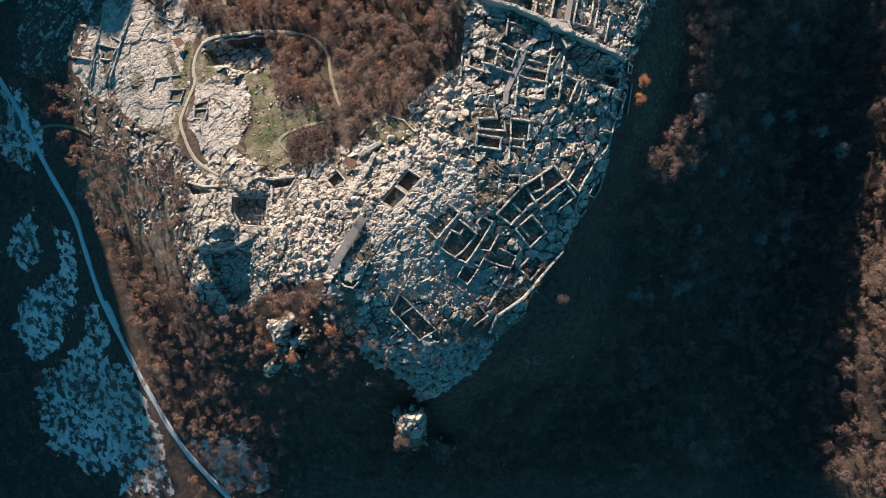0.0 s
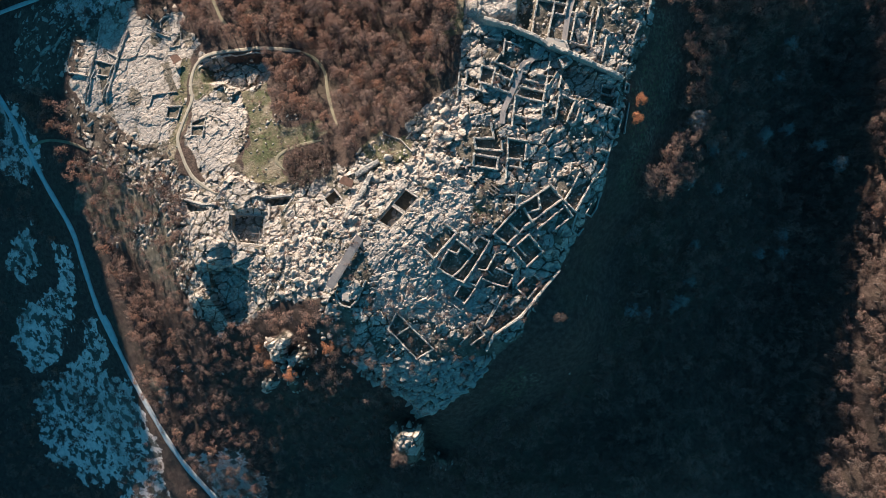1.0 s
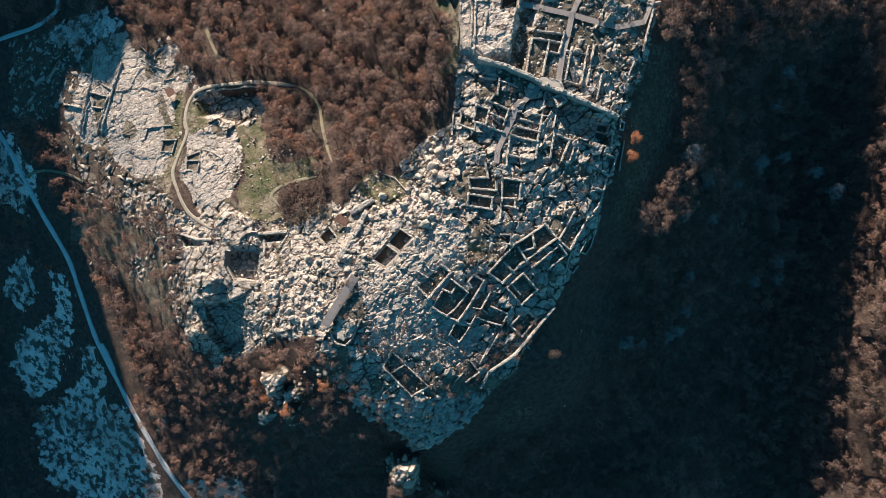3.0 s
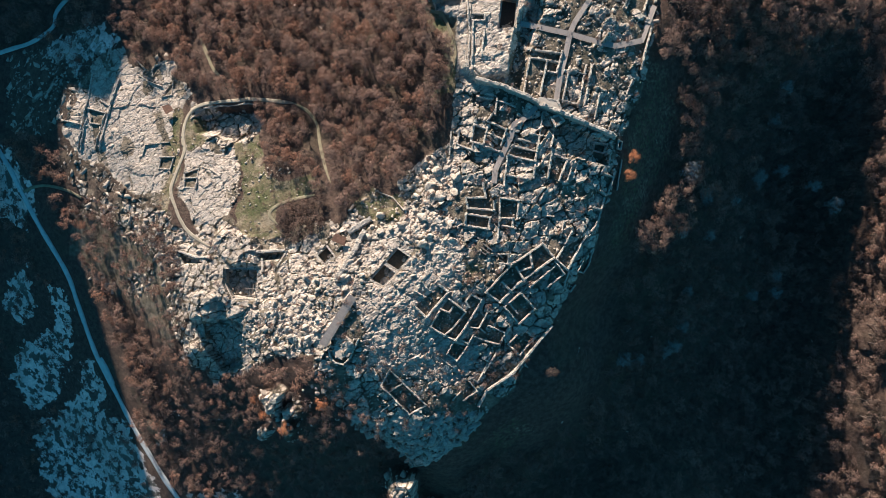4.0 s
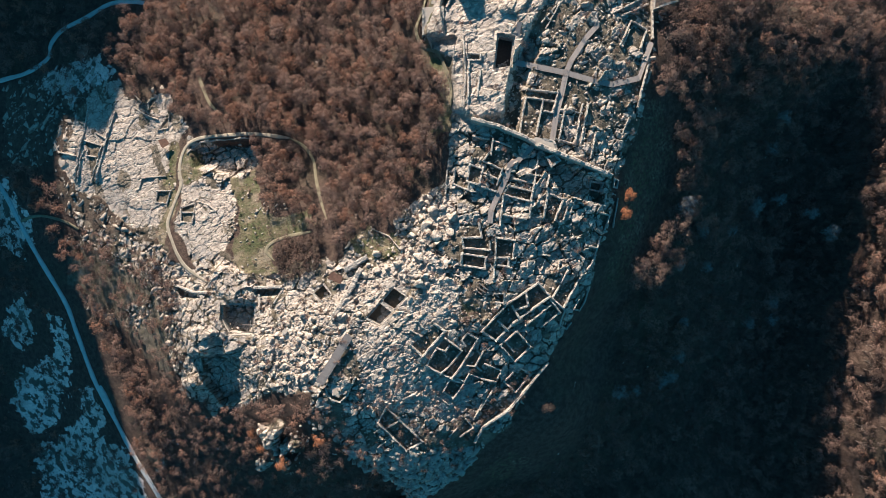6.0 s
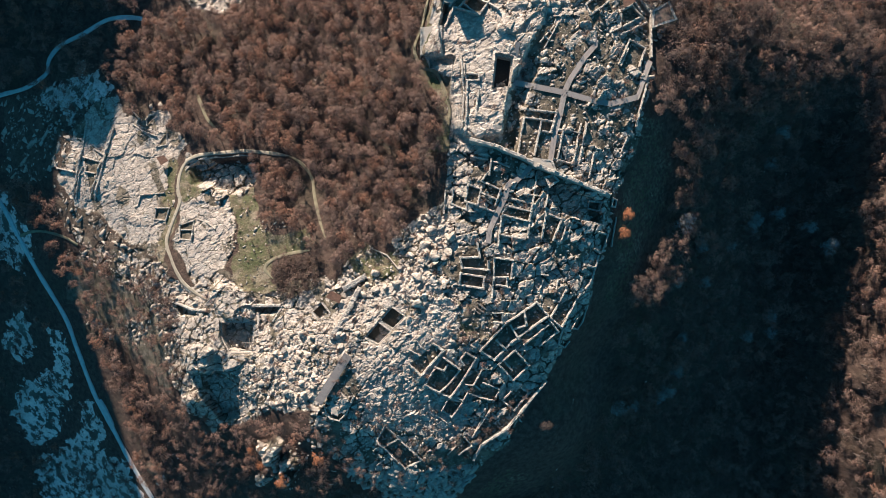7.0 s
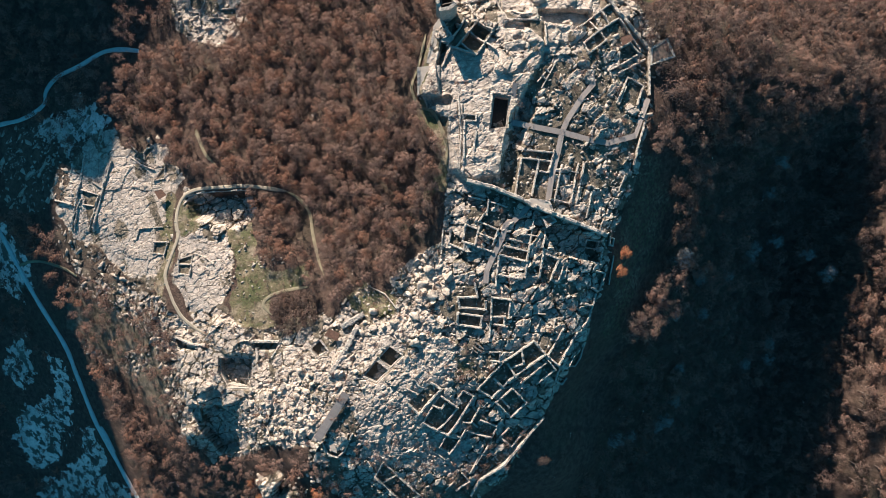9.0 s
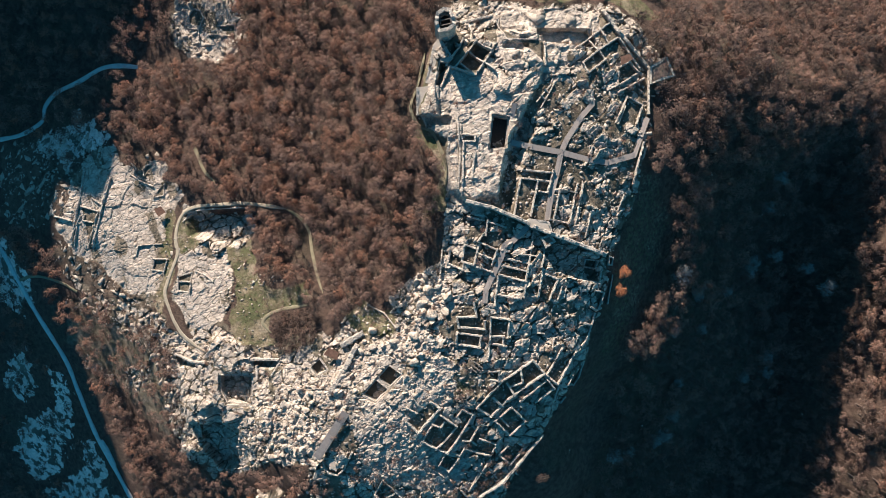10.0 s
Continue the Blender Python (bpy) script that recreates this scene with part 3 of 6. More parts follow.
SUNKEN = [
    ([(20.2, 82.4), (25.8, 81.3), (24.9, 70.9), (18.8, 70.1)], 6),
    ([(-27, -18.2), (-17, -6.7), (-12, -10.1), (-22.2, -21)], 4),
    ([(-47.7, -9.5), (-43.7, -5.9), (-40.3, -10), (-44.9, -12.9)], 3),
    ([(-85.5, -14.4), (-71.6, -14.9), (-71.9, -26.6), (-82.1, -26.6), (-85.4, -20.6)], 5.5),
    ([(-71.5, -9.2), (-61.6, -8.6), (-61.9, -10.9), (-71, -11.5)], 3.5),
    ([(-105.8, -9.6), (-98.6, -11.4), (-95.2, -12.5), (-104, -12.9)], 3),
    ([(-94.8, -36.9), (-85.1, -34), (-77.7, -37.3), (-80.2, -45.5), (-79.1, -53.9), (-90.3, -56.8), (-95.7, -48.4)], 5),
    ([(10.2, 47.9), (16.8, 45.5), (15.4, 42.5), (10.2, 43.5)], 2.5),
    ([(39.5, 37.8), (58.8, 30.8), (58.6, 22.9), (43.1, 27.3), (38.9, 33.4)], 3.4),
    ([(14.6, 108.2), (19, 105.3), (14.2, 98.2), (8.4, 100.1)], 3.2),
    ([(2, 100.6), (4, 99.8), (2.2, 93.8), (0, 93.6)], 3.0),
    ([(6.5, 108), (10, 109), (8, 106), (5, 101.5), (4, 102)], 2.0),
    ([(35.5, 114), (45, 113.6), (56.5, 114.2), (58, 108), (47, 108.4), (36.5, 108.8)], 3.4),
    ([(24, 108.5), (33, 108), (33.5, 105.5), (24, 105.8)], 1.6),
    ([(1.6, 82), (5.9, 81.7), (5.9, 78.9), (-3.2, 78.8), (-3.4, 81.3)], 2.6),
]
HOUSE = "ruined house foundation of pale rubble stone, roofless and worn"
HALL = "large ruined house of pale rubble stone with several open rooms"
WALL = "free-standing worn rubble wall of pale stone"
SUMMIT = "low wall of squared pale stone on the summit rock"
HOUSES = []


def house(lines, wide, tall, label):
    """One ruined building: its wall lines in plan, their thickness and height over the ground."""
    HOUSES.append((lines, wide, tall, label))


house([[(10.3, 36.9), (14.8, 35.3)], [(10.3, 36.7), (9.3, 30.9), (13.6, 29.5), (15, 35.5)], [(5.1, 34.6), (4.3, 30.1), (9.5, 27.9), (10.1, 30.5)]], 0.71, 1.23, HOUSE)
house([[(15.4, 37.8), (21.8, 35), (20, 29.5)], [(14.8, 33.9), (20.6, 31.5)], [(14.6, 28.9), (20, 27.1)]], 0.71, 1.23, HOUSE)
house([[(2.3, 34.4), (1.7, 26.7)]], 0.59, 1.07, WALL)
house([[(24.2, 29.3), (32.6, 27.3), (32, 23.7), (22.6, 26.1)], [(26, 31.7), (33.7, 29.9)], [(33.6, 32.9), (32.6, 27.3)]], 0.71, 1.23, HOUSE)
house([[(32, 23.7), (31.5, 18.1)], [(22.2, 25.7), (21, 15.3)], [(22.2, 18.9), (30.2, 17.5)]], 0.71, 1.23, HOUSE)
house([[(34.6, 40.6), (33.6, 32.9)], [(29.9, 33.4), (35.2, 32.8)]], 0.59, 1.07, HOUSE)
house([[(18.9, 44.9), (24.7, 43.1)], [(18.3, 45.5), (17.7, 40.2)], [(15, 38), (17.3, 41.1)], [(11.5, 46.8), (17, 45.5)]], 0.67, 1.39, HOUSE)
house([[(38.6, 34.3), (37.5, 28.9)], [(38.1, 28.5), (36.6, 18)], [(39, 26.3), (43.5, 24.5), (40.7, 17.2)]], 0.71, 1.23, HOUSE)
house([[(45.2, 21.6), (43.3, 16.6)], [(47.6, 24.2), (45.9, 18)], [(47.6, 24.2), (51.2, 23)]], 0.59, 1.07, HOUSE)
house([[(54.6, 23.6), (59.3, 22.6), (59.8, 27.2)], [(57.6, 19.9), (61.4, 19), (59.5, 13)]], 0.59, 1.07, HOUSE)
house([[(64.6, 25.2), (63.3, 14.8)]], 0.50, 0.98, WALL)
house([[(13.6, 16.1), (14.5, 11.1), (7.5, 10.9), (8.1, 7.3), (17.5, 6.5), (17.5, 9.5)]], 0.80, 1.31, HOUSE)
house([[(7.5, 5.3), (16.1, 4), (15.7, -0.2), (7.3, 1.2), (7.5, 5.3)]], 0.80, 1.23, HOUSE)
house([[(19.5, 3.8), (19.7, 10.9), (26.3, 10), (25.8, 3.6)], [(19.5, 4), (18.7, -4)], [(24.2, 3.6), (24.2, 0.5), (20.4, 1.1)], [(19.9, 3.8), (24.4, 3.8)]], 0.71, 1.23, HOUSE)
house([[(19.2, -9.1), (22.9, -9.1), (22.5, -12.6), (19.6, -12.2)]], 0.59, 0.98, HOUSE)
house([[(35.1, -5.4), (27.4, -10.7), (24.3, -12.4), (14.8, -22.8), (20, -26.4), (26.5, -19.7), (32.8, -15.2), (39.4, -10.3), (35.1, -5.4)], [(25.8, -13.8), (28.5, -18.4)], [(20.7, -19.1), (24.3, -22.9)], [(30.7, -9), (31.6, -13.7), (27.1, -15.1)]], 0.80, 1.39, HALL)
house([[(39.8, -11.6), (43.3, -16.2), (36.6, -21.5)], [(39.9, -13.3), (30.9, -20.9)]], 0.67, 1.15, HOUSE)
house([[(45.8, -0.9), (43.5, -5)], [(43.1, -6.4), (40.2, -10.9), (44.4, -14.7), (46.3, -11.1), (48.9, -6.7), (51.3, -2.5)]], 0.71, 1.31, HOUSE)
house([[(54.6, -8.1), (53, -13.3), (51.3, -16), (48.9, -15.3)], [(50.6, -11.6), (48.4, -15.2)]], 0.59, 1.07, HOUSE)
house([[(44.2, -18.5), (44, -21.3), (46.6, -22.9), (48.2, -20.6)], [(45.1, -14.8), (44.2, -18.5)]], 0.59, 1.07, HOUSE)
house([[(35.2, 12.4), (33.9, 10)], [(39, 4.5), (35, 5)], [(37.6, 2.9), (36.2, -0.8)], [(42.8, 2.8), (41.6, -2.9)]], 0.55, 0.90, HOUSE)
house([[(58.1, 11.2), (55.9, 2.9), (53.6, -0.5)], [(54.2, 7.8), (56.8, 7.1)], [(56.5, 13.8), (58.5, 12.5), (60.3, 13.2)]], 0.76, 1.48, WALL)
house([[(27.6, -23), (32.9, -29), (27.3, -34.5), (21.5, -28.2), (27.6, -23)], [(23.6, -26.9), (26.4, -30.5)]], 0.71, 1.31, HALL)
house([[(30.5, -37.7), (33.3, -39.8), (27.9, -46.4), (23.3, -42.2), (26.4, -38.8)]], 0.67, 1.23, HOUSE)
house([[(-2, -20.1), (1.4, -22.5), (-6.6, -31.9), (-10.8, -27.8)]], 0.80, 1.23, HOUSE)
house([[(1.4, -24.9), (7.5, -29.9), (5, -33.4), (2, -36.7), (-0.1, -38.4), (-5.2, -35.2), (-1.9, -29.6)], [(3, -28), (1.6, -30.1), (-1.5, -28.7)]], 0.67, 1.31, HOUSE)
house([[(8.7, -28), (7.5, -26), (9.5, -23.6), (13.4, -25.7), (6.3, -37.3), (4, -40.2), (-0.1, -38.4)]], 0.71, 1.31, HOUSE)
house([[(15.4, -30.3), (12.5, -35.7), (14.6, -37.6)], [(9.6, -35.6), (12.5, -35.9)], [(5.7, -40.1), (8.6, -41.6), (10.4, -38.4)]], 0.59, 1.07, HOUSE)
house([[(3, -41.2), (0.9, -45.4), (4.6, -48), (8.2, -42.7)]], 0.63, 1.15, HOUSE)
house([[(16, -35.1), (21.7, -37.6)], [(23.7, -35.3), (20.1, -42.1), (15.5, -40.9), (10.4, -38.8)]], 0.67, 1.23, HOUSE)
house([[(18.9, -45.5), (14.6, -52.6)], [(15.1, -48), (18.1, -49.4)]], 0.67, 1.07, HOUSE)
house([[(-6.1, -21.7), (-8.1, -19)], [(-10.7, -22.1), (-7.2, -24.4)]], 0.59, 0.90, HOUSE)
house([[(14.5, 108.6), (20.1, 104.9), (14.2, 96.3), (7, 99.1), (14.5, 108.6)], [(11.9, 105.3), (20.6, 98.1)], [(9.1, 100.5), (14.2, 96.3)]], 0.67, 1.80, SUMMIT)
house([[(10, 109.4), (8.4, 106.5), (4, 100.3), (7.2, 99)], [(5.2, 99.3), (2.2, 92.7)]], 0.76, 1.48, SUMMIT)
house([[(10.1, 116.4), (20.2, 118.5)], [(11.7, 117), (13.6, 110.9)]], 0.92, 0.82, SUMMIT)
house([[(21.8, 116), (25.2, 109.2), (38.7, 108.8), (38.8, 100.1)]], 0.59, 0.66, SUMMIT)
house([[(64.9, 118), (51.1, 107.4)], [(66.8, 111.9), (58.3, 106.1), (52.6, 101.4), (54.3, 97.6), (60.9, 102.7)], [(59.2, 114), (62.2, 108.7)], [(55.3, 110.3), (58.3, 106.1)], [(58.8, 105.7), (60.9, 102.7)]], 0.67, 1.31, HALL)
house([[(66.4, 100.4), (70.5, 103), (74.3, 99.3), (66.6, 94.2)], [(76.6, 97.4), (65.7, 91.3)]], 0.67, 1.23, HOUSE)
house([[(64.9, 80.5), (69.4, 90.1), (75.6, 87.3), (73.1, 80.5)], [(68.6, 86.4), (65.6, 80.1)]], 0.67, 1.15, HOUSE)
house([[(29.3, 63.3), (41.5, 62.1)], [(29.8, 60.3), (40.9, 59)], [(30, 60.1), (27.8, 47.7)], [(36.2, 59.3), (33.6, 47.1)], [(41.7, 62.9), (39.6, 55.2), (36.6, 55.6)]], 0.71, 1.39, HALL)
house([[(43.9, 55.4), (41.7, 44.9)], [(50.5, 58.4), (47.8, 45.2)], [(52.5, 58.4), (49.8, 44.2)], [(40.4, 45.7), (47.8, 44.2)]], 0.63, 1.15, HOUSE)
house([[(55.3, 48.4), (53.5, 39.4)], [(45.8, 56.2), (50.2, 55.2)], [(68.3, 54.4), (66.2, 49.3)]], 0.55, 0.90, HOUSE)
house([[(7.7, 81.8), (8.8, 68.7), (8, 55.8)], [(6.5, 63.3), (8, 55.8)]], 0.76, 0.74, SUMMIT)
house([[(10, 73), (9.4, 54.2)], [(13.9, 69.4), (12.7, 60)], [(9.8, 75.4), (13.9, 74.9), (13.9, 72.9), (9.8, 73)]], 0.67, 0.66, SUMMIT)
house([[(37.3, 85.1), (41.8, 93.2)], [(40.8, 93.1), (35.7, 87.1)], [(38.7, 91.5), (40.1, 90.3)], [(37.3, 89.1), (38.9, 87.9)]], 0.50, 0.66, SUMMIT)
house([[(-147.7, 65.6), (-149.8, 54.8), (-155.5, 35.7)], [(-135.5, 63.4), (-144.6, 34.6)], [(-137.1, 62), (-138.7, 54.1)]], 0.80, 0.65, HALL)
house([[(-149.3, 52), (-141.1, 49.7), (-146.5, 36)], [(-148, 48.2), (-148.8, 45.9), (-144.1, 45.1)], [(-143.9, 55.1), (-138.9, 52.2)], [(-149.9, 47.7), (-155.9, 37.2)], [(-144.1, 54.2), (-142.4, 50.6)]], 0.59, 0.65, HOUSE)
house([[(-162.6, 47.8), (-153.9, 45.8)], [(-164.4, 51.9), (-162.6, 47.5)], [(-151.2, 45.5), (-154.1, 34.8)]], 0.59, 0.65, HOUSE)
house([[(-115.6, 30.3), (-108.9, 30.2)], [(-115.1, 30.3), (-116, 25.7), (-110.6, 25), (-109.4, 29.3)]], 0.59, 0.65, HOUSE)
house([[(-104, 23.3), (-103.9, 17.5), (-98.7, 17), (-97.9, 25.1), (-104, 23.3)], [(-103.2, 21.3), (-98.6, 21.3)]], 0.59, 0.65, HOUSE)
house([[(-96.3, 25.5), (-92.2, 24.1), (-88.7, 21.7)], [(-119.1, 35.9), (-122.4, 35.6), (-123.7, 31.6)], [(-119.1, 35.9), (-111.8, 36.3)]], 0.42, 0.41, WALL)
house([[(-63.1, -13.4), (-59.7, -8.1)]], 0.76, 1.07, WALL)
house([[(-20.1, -51.4), (-6.8, -64.8), (-13, -68.6), (-23.3, -57.6), (-20.1, -51.4)], [(-21, -60.3), (-15.4, -56.5)]], 0.59, 1.21, HOUSE)
house([[(15.8, -49.3), (12.3, -56.1)], [(9.2, -56.1), (12, -59.7), (7.2, -63.2)]], 0.53, 0.95, HOUSE)
house([[(62.7, 32.2), (64.4, 31.7), (63.9, 29.1), (62.5, 29.3), (62.7, 32.2)]], 0.53, 1.21, HOUSE)
house([[(54.2, 31.3), (58.7, 30.8), (58.1, 27.8), (54, 28.5), (54.2, 31.3)]], 0.53, 0.82, HOUSE)
house([[(-1.2, -47.3), (2.6, -50.3)], [(6.2, -59.6), (3.1, -62.8)], [(-24, -68.3), (-17.6, -62.8)]], 0.47, 0.65, HOUSE)
house([[(-127.6, 71), (-123.8, 67.2), (-124.8, 65.5)], [(-126.8, 65.1), (-122.5, 62.3), (-116.1, 59.8)], [(-120.4, 64.3), (-120.7, 66.9), (-119.2, 68.5), (-116.7, 68.9)], [(-111, 60.9), (-111.5, 56.1), (-116, 55.2)]], 0.47, 0.62, HOUSE)
house([[(-101.5, 126.7), (-101.7, 129.9), (-99.5, 132.5), (-96.5, 131.6), (-95.1, 128.6), (-96.6, 125.3)], [(-88.5, 124.7), (-81.7, 124.9), (-80.3, 117.3)], [(-97.2, 124.2), (-96.8, 118.4)], [(-91, 121.5), (-83.5, 120.5)], [(-102.1, 124.9), (-97.2, 123.7)]], 0.53, 0.65, HOUSE)
ROOMS = [line for lines, _, _, label in HOUSES for line in lines if len(line) > 2 and label != WALL]
DECKS = []
DECKS.append([(55.1, 89.1), (55.7, 86.5), (51.9, 82.2), (46.4, 73.8), (44.6, 69.8)])
DECKS.append([(26.7, 72.8), (33.7, 71.3), (44.6, 69.4), (54, 67), (61.4, 65.9), (71.7, 68.8), (77.5, 82.9)])
DECKS.append([(44.4, 69), (42.8, 61.4), (40.8, 54.4), (39.4, 45.5)])
DECKS.append([(27.5, 86), (26.7, 80), (26.1, 72.8)])
DECKS.append([(32.4, 43.1), (27.2, 38.1), (24.4, 36.7), (23.2, 32.1), (19.4, 24.1), (17.8, 20.5), (17.4, 16)])
DECKS.append([(-32.9, -24.1), (-44.3, -42.2)])


def zone(x, y, outlines, soft):
    m = np.zeros(x.shape)
    for o in outlines:
        xs, ys = [p[0] for p in o], [p[1] for p in o]
        near = (x > min(xs) - 12) & (x < max(xs) + 12) & (y > min(ys) - 12) & (y < max(ys) + 12)
        m[near] = np.maximum(m[near], inside(x[near], y[near], o, soft))
    return m


GX, GY = lattice(-166, 86, 0.44, 1900), lattice(-100, 126, 0.44, 1900)


def corridor(line, wide):
    left, right = [], []
    for i, p in enumerate(line):
        a, c = line[max(i - 1, 0)], line[min(i + 1, len(line) - 1)]
        d = math.hypot(c[0] - a[0], c[1] - a[1])
        n = (-(c[1] - a[1]) / d * wide / 2, (c[0] - a[0]) / d * wide / 2)
        left.append((p[0] + n[0], p[1] + n[1])), right.append((p[0] - n[0], p[1] - n[1]))
    return left + right[::-1]


CARRIAGEWAY = [corridor(l, 6.0) for l in ROADS] + [corridor(l, 4.0) for l in FOOTPATHS]


def raise_ground():
    x, y = np.meshgrid(GX, GY, indexing="ij")
    wx, wy = x + 4.5 * waves(x, y, 8, 1, 5), y + 4.5 * waves(x, y, 8, 2, 5)
    z = hills(x, y)
    masks = {k: zone(wx, wy, o, 13.0 if k == "field" else 3.0) for k, o in (("rock", FIRM), ("slab", SLABS), ("boulder", BOULDERY), ("grass", GRASSY), ("field", FIELDS), ("woods", WOODED), ("cliff", CLIFFS), ("apron", [APRON]))}
    masks["rock"] = np.maximum(masks["rock"], np.maximum(0.7 * zone(wx, wy, LOOSE[2:], 3.0), 0.42 * zone(wx, wy, LOOSE[:2], 6.0)))
    masks["grass"] = np.maximum(masks["grass"] * (1 - zone(x, y, [HOLLOW_RUBBLE], 3.0)), np.maximum(0.34 * zone(wx, wy, [WEST_SLOPE], 8.0), 0.40 * zone(wx, wy, CLEARINGS[:3], 8.0)))
    rock = masks["rock"]
    rock = np.maximum(rock, np.maximum(masks["slab"], masks["boulder"]))
    rock = rock * (1 - 0.9 * masks["grass"])
    for outline, up, soft in TERRACED:
        z += up * zone(x + 0.8 * waves(x, y, 5, 6), y + 0.8 * waves(x, y, 5, 7), [outline], soft)
    floor = zone(x, y, ROOMS, 0.7)
    way = zone(x, y, CARRIAGEWAY, 2.0)
    quiet = np.clip(1 - 0.8 * zone(x, y, [o for o, d in SUNKEN if d > 2.5], 4.0) - 0.65 * floor - way, 0, 1)
    soil = smooth(0.09, 0.26, waves(x, y, 6.5, 30, 5) + 0.35 * waves(x, y, 40, 31, 2) + 0.14 * smooth(-145, -165, x)) * (1 - masks["slab"]) * (1 - 0.6 * masks["boulder"]) * (1 - 0.7 * masks["cliff"]) * (1 - 0.9 * masks["apron"])
    town = rock.copy()
    rock = rock * (1 - 0.8 * soil)
    # broken rock at three sizes: tilted flat-topped blocks with steep clefts between them
    ledge, patch = waves(x, y, 14, 13), 0.5 + 0.5 * waves(x, y, 17, 15)

    def blocks(size, seed, turn, wide, long=1.0):
        c, s = math.cos(turn), math.sin(turn)
        px, py = x + 0.22 * size * waves(x, y, size * 1.3, seed + 50, 3), y + 0.22 * size * waves(x, y, size * 1.3, seed + 51, 3)
        f1, f2, own, away = shatter((c * px + s * py) / long, c * py - s * px, size, seed)
        rim = smooth(0.0, wide, f2 - f1)
        tilt = (own[..., 1] - 0.5) * away[..., 0] + (own[..., 2] - 0.5) * away[..., 1]
        return rim, own[..., 0], tilt, f2 - f1

    r1, o1, t1, d1 = blocks(4.6, 11, 0.5, 0.10, 1.5)
    r2, o2, t2, d2 = blocks(2.2, 12, 0.9, 0.16, 1.35)
    r3, o3, t3, d3 = blocks(1.1, 16, 0.2, 0.4)
    broken = (0.25 + 1.1 * patch)
    rough = rock * (1 - masks["slab"]) * (1 - 0.85 * masks["boulder"]) * (1 - 0.75 * masks["cliff"]) * (1 - 0.85 * masks["apron"])
    # soil and weeds fill the clefts between the blocks; their dark colour also paints crevice shade
    cleft = np.maximum(1 - smooth(0.05, 0.17, d1), 0.9 * (1 - smooth(0.05, 0.22, d2)) * smooth(0.25, 0.6, patch)) * (1 - masks["slab"])
    cleft = np.where(masks["boulder"] > 0.5, 0.9 * smooth(0.2, -0.25, waves(x, y, 9, 33, 4)) * (1 - smooth(0.1, 0.5, d2)), cleft)
    weedy = smooth(0.10, 0.34, waves(0.92 * x + 0.39 * y, 0.5 * (0.92 * y - 0.39 * x), 6, 34, 5)) * smooth(-22, -30, x)
    cleft = np.maximum(cleft, masks["slab"] * np.maximum(0.85 * weedy, 0.9 * (1 - smooth(0.02, 0.07, d1)) * smooth(-22, -30, x)))
    z += 1.05 * quiet * rough * (1.3 * r1 * (0.25 + o1 * broken) + 3.2 * t1 + 0.6 * r2 * (0.15 + o2 * broken) + 1.2 * t2 * broken + 0.06 * r3 * o3 + 0.9 * ledge - 1.1)
    # the boulder spur: close-set rounded blocks of two sizes
    _, o6, t6, d6 = blocks(4.2, 18, 0.7, 0.5, 1.3)
    _, o7, t7, d7 = blocks(1.7, 19, 0.3, 0.5, 1.15)
    z += quiet * masks["boulder"] * (0.9 * smooth(0.0, 0.12, d6) * (0.2 + o6) + 1.2 * t6 + 0.45 * smooth(0.0, 0.16, d7) * (0.2 + o7) + 0.6 * t7 + 0.6 * ledge - 0.9)
    z += quiet * masks["apron"] * (0.5 * r1 * o1 + 0.7 * t1 + 0.4 * r2 * o2 + 0.4 * t2 + 0.12 * r3 * o3 - 0.4)
    # the western cliffs: tall squared masses with deep steps between them
    r8, o8, t8, d8 = blocks(9.5, 20, 0.15, 0.06, 1.15)
    r9, o9, t9, d9 = blocks(4.0, 21, 0.3, 0.10, 1.3)
    z += quiet * masks["cliff"] * (2.8 * (o8 - 0.5) * r8 + 1.2 * t8 + 0.9 * (o9 - 0.4) * r9 + 0.7 * t9)
    summit = masks["slab"] * smooth(-22, -18, x)
    z += quiet * summit * (0.9 * (o9 - 0.45) * r9 + 0.5 * r8 + 1.3 * (o8 - 0.5) * r8 + 0.5 * t9 - 0.4)
    # the slabs: long joints, low steps and shallow pits
    r4, o4, t4, d4 = blocks(6.5, 14, 0.37, 0.045, 1.9)
    r5, o5, t5, d5 = blocks(2.3, 17, 0.45, 0.10, 1.6)
    worn = smooth(0.45, 0.75, patch)
    z += 0.5 * quiet * masks["slab"] * (0.45 * r4 + 0.9 * (o4 - 0.5) + 1.0 * t4 + (0.75 + 0.6 * worn) * (0.6 * r5 + 0.6 * (o5 - 0.5) + 0.7 * t5) + 0.1 * r3 * o3 + 0.5 * ledge - 1.3)
    z += (1 - rock) * (1 - way) * (0.35 * waves(x, y, 5, 3) + 0.9 * waves(x, y, 21, 4))
    z -= 0.5 * floor
    for k, (outline, deep) in enumerate(SUNKEN):
        ragged = 0.0 if k < 6 else 1.1
        z -= deep * zone(x + ragged * waves(x, y, 4, 8), y + ragged * waves(x, y, 4, 9), [outline], 0.5)
    # room floors go to dark soil: partly real turf, partly wall shadow in colour
    rock = np.maximum(rock * (1 - 0.7 * floor) * (1 - 0.78 * cleft * (1 - 0.85 * masks["apron"])), 0)
    cover = np.zeros(x.shape + (4,), np.float32)
    cover[..., 0], cover[..., 1], cover[..., 2], cover[..., 3] = rock, masks["grass"], masks["field"], np.maximum(town, 0.85 * zone(wx, wy, [WEST_SLOPE], 8.0))
    masks["kept"] = np.maximum(floor, zone(x, y, [o for o, d in SUNKEN[:6] if d > 2.5], 3.0))
    return x, y, z, cover, masks


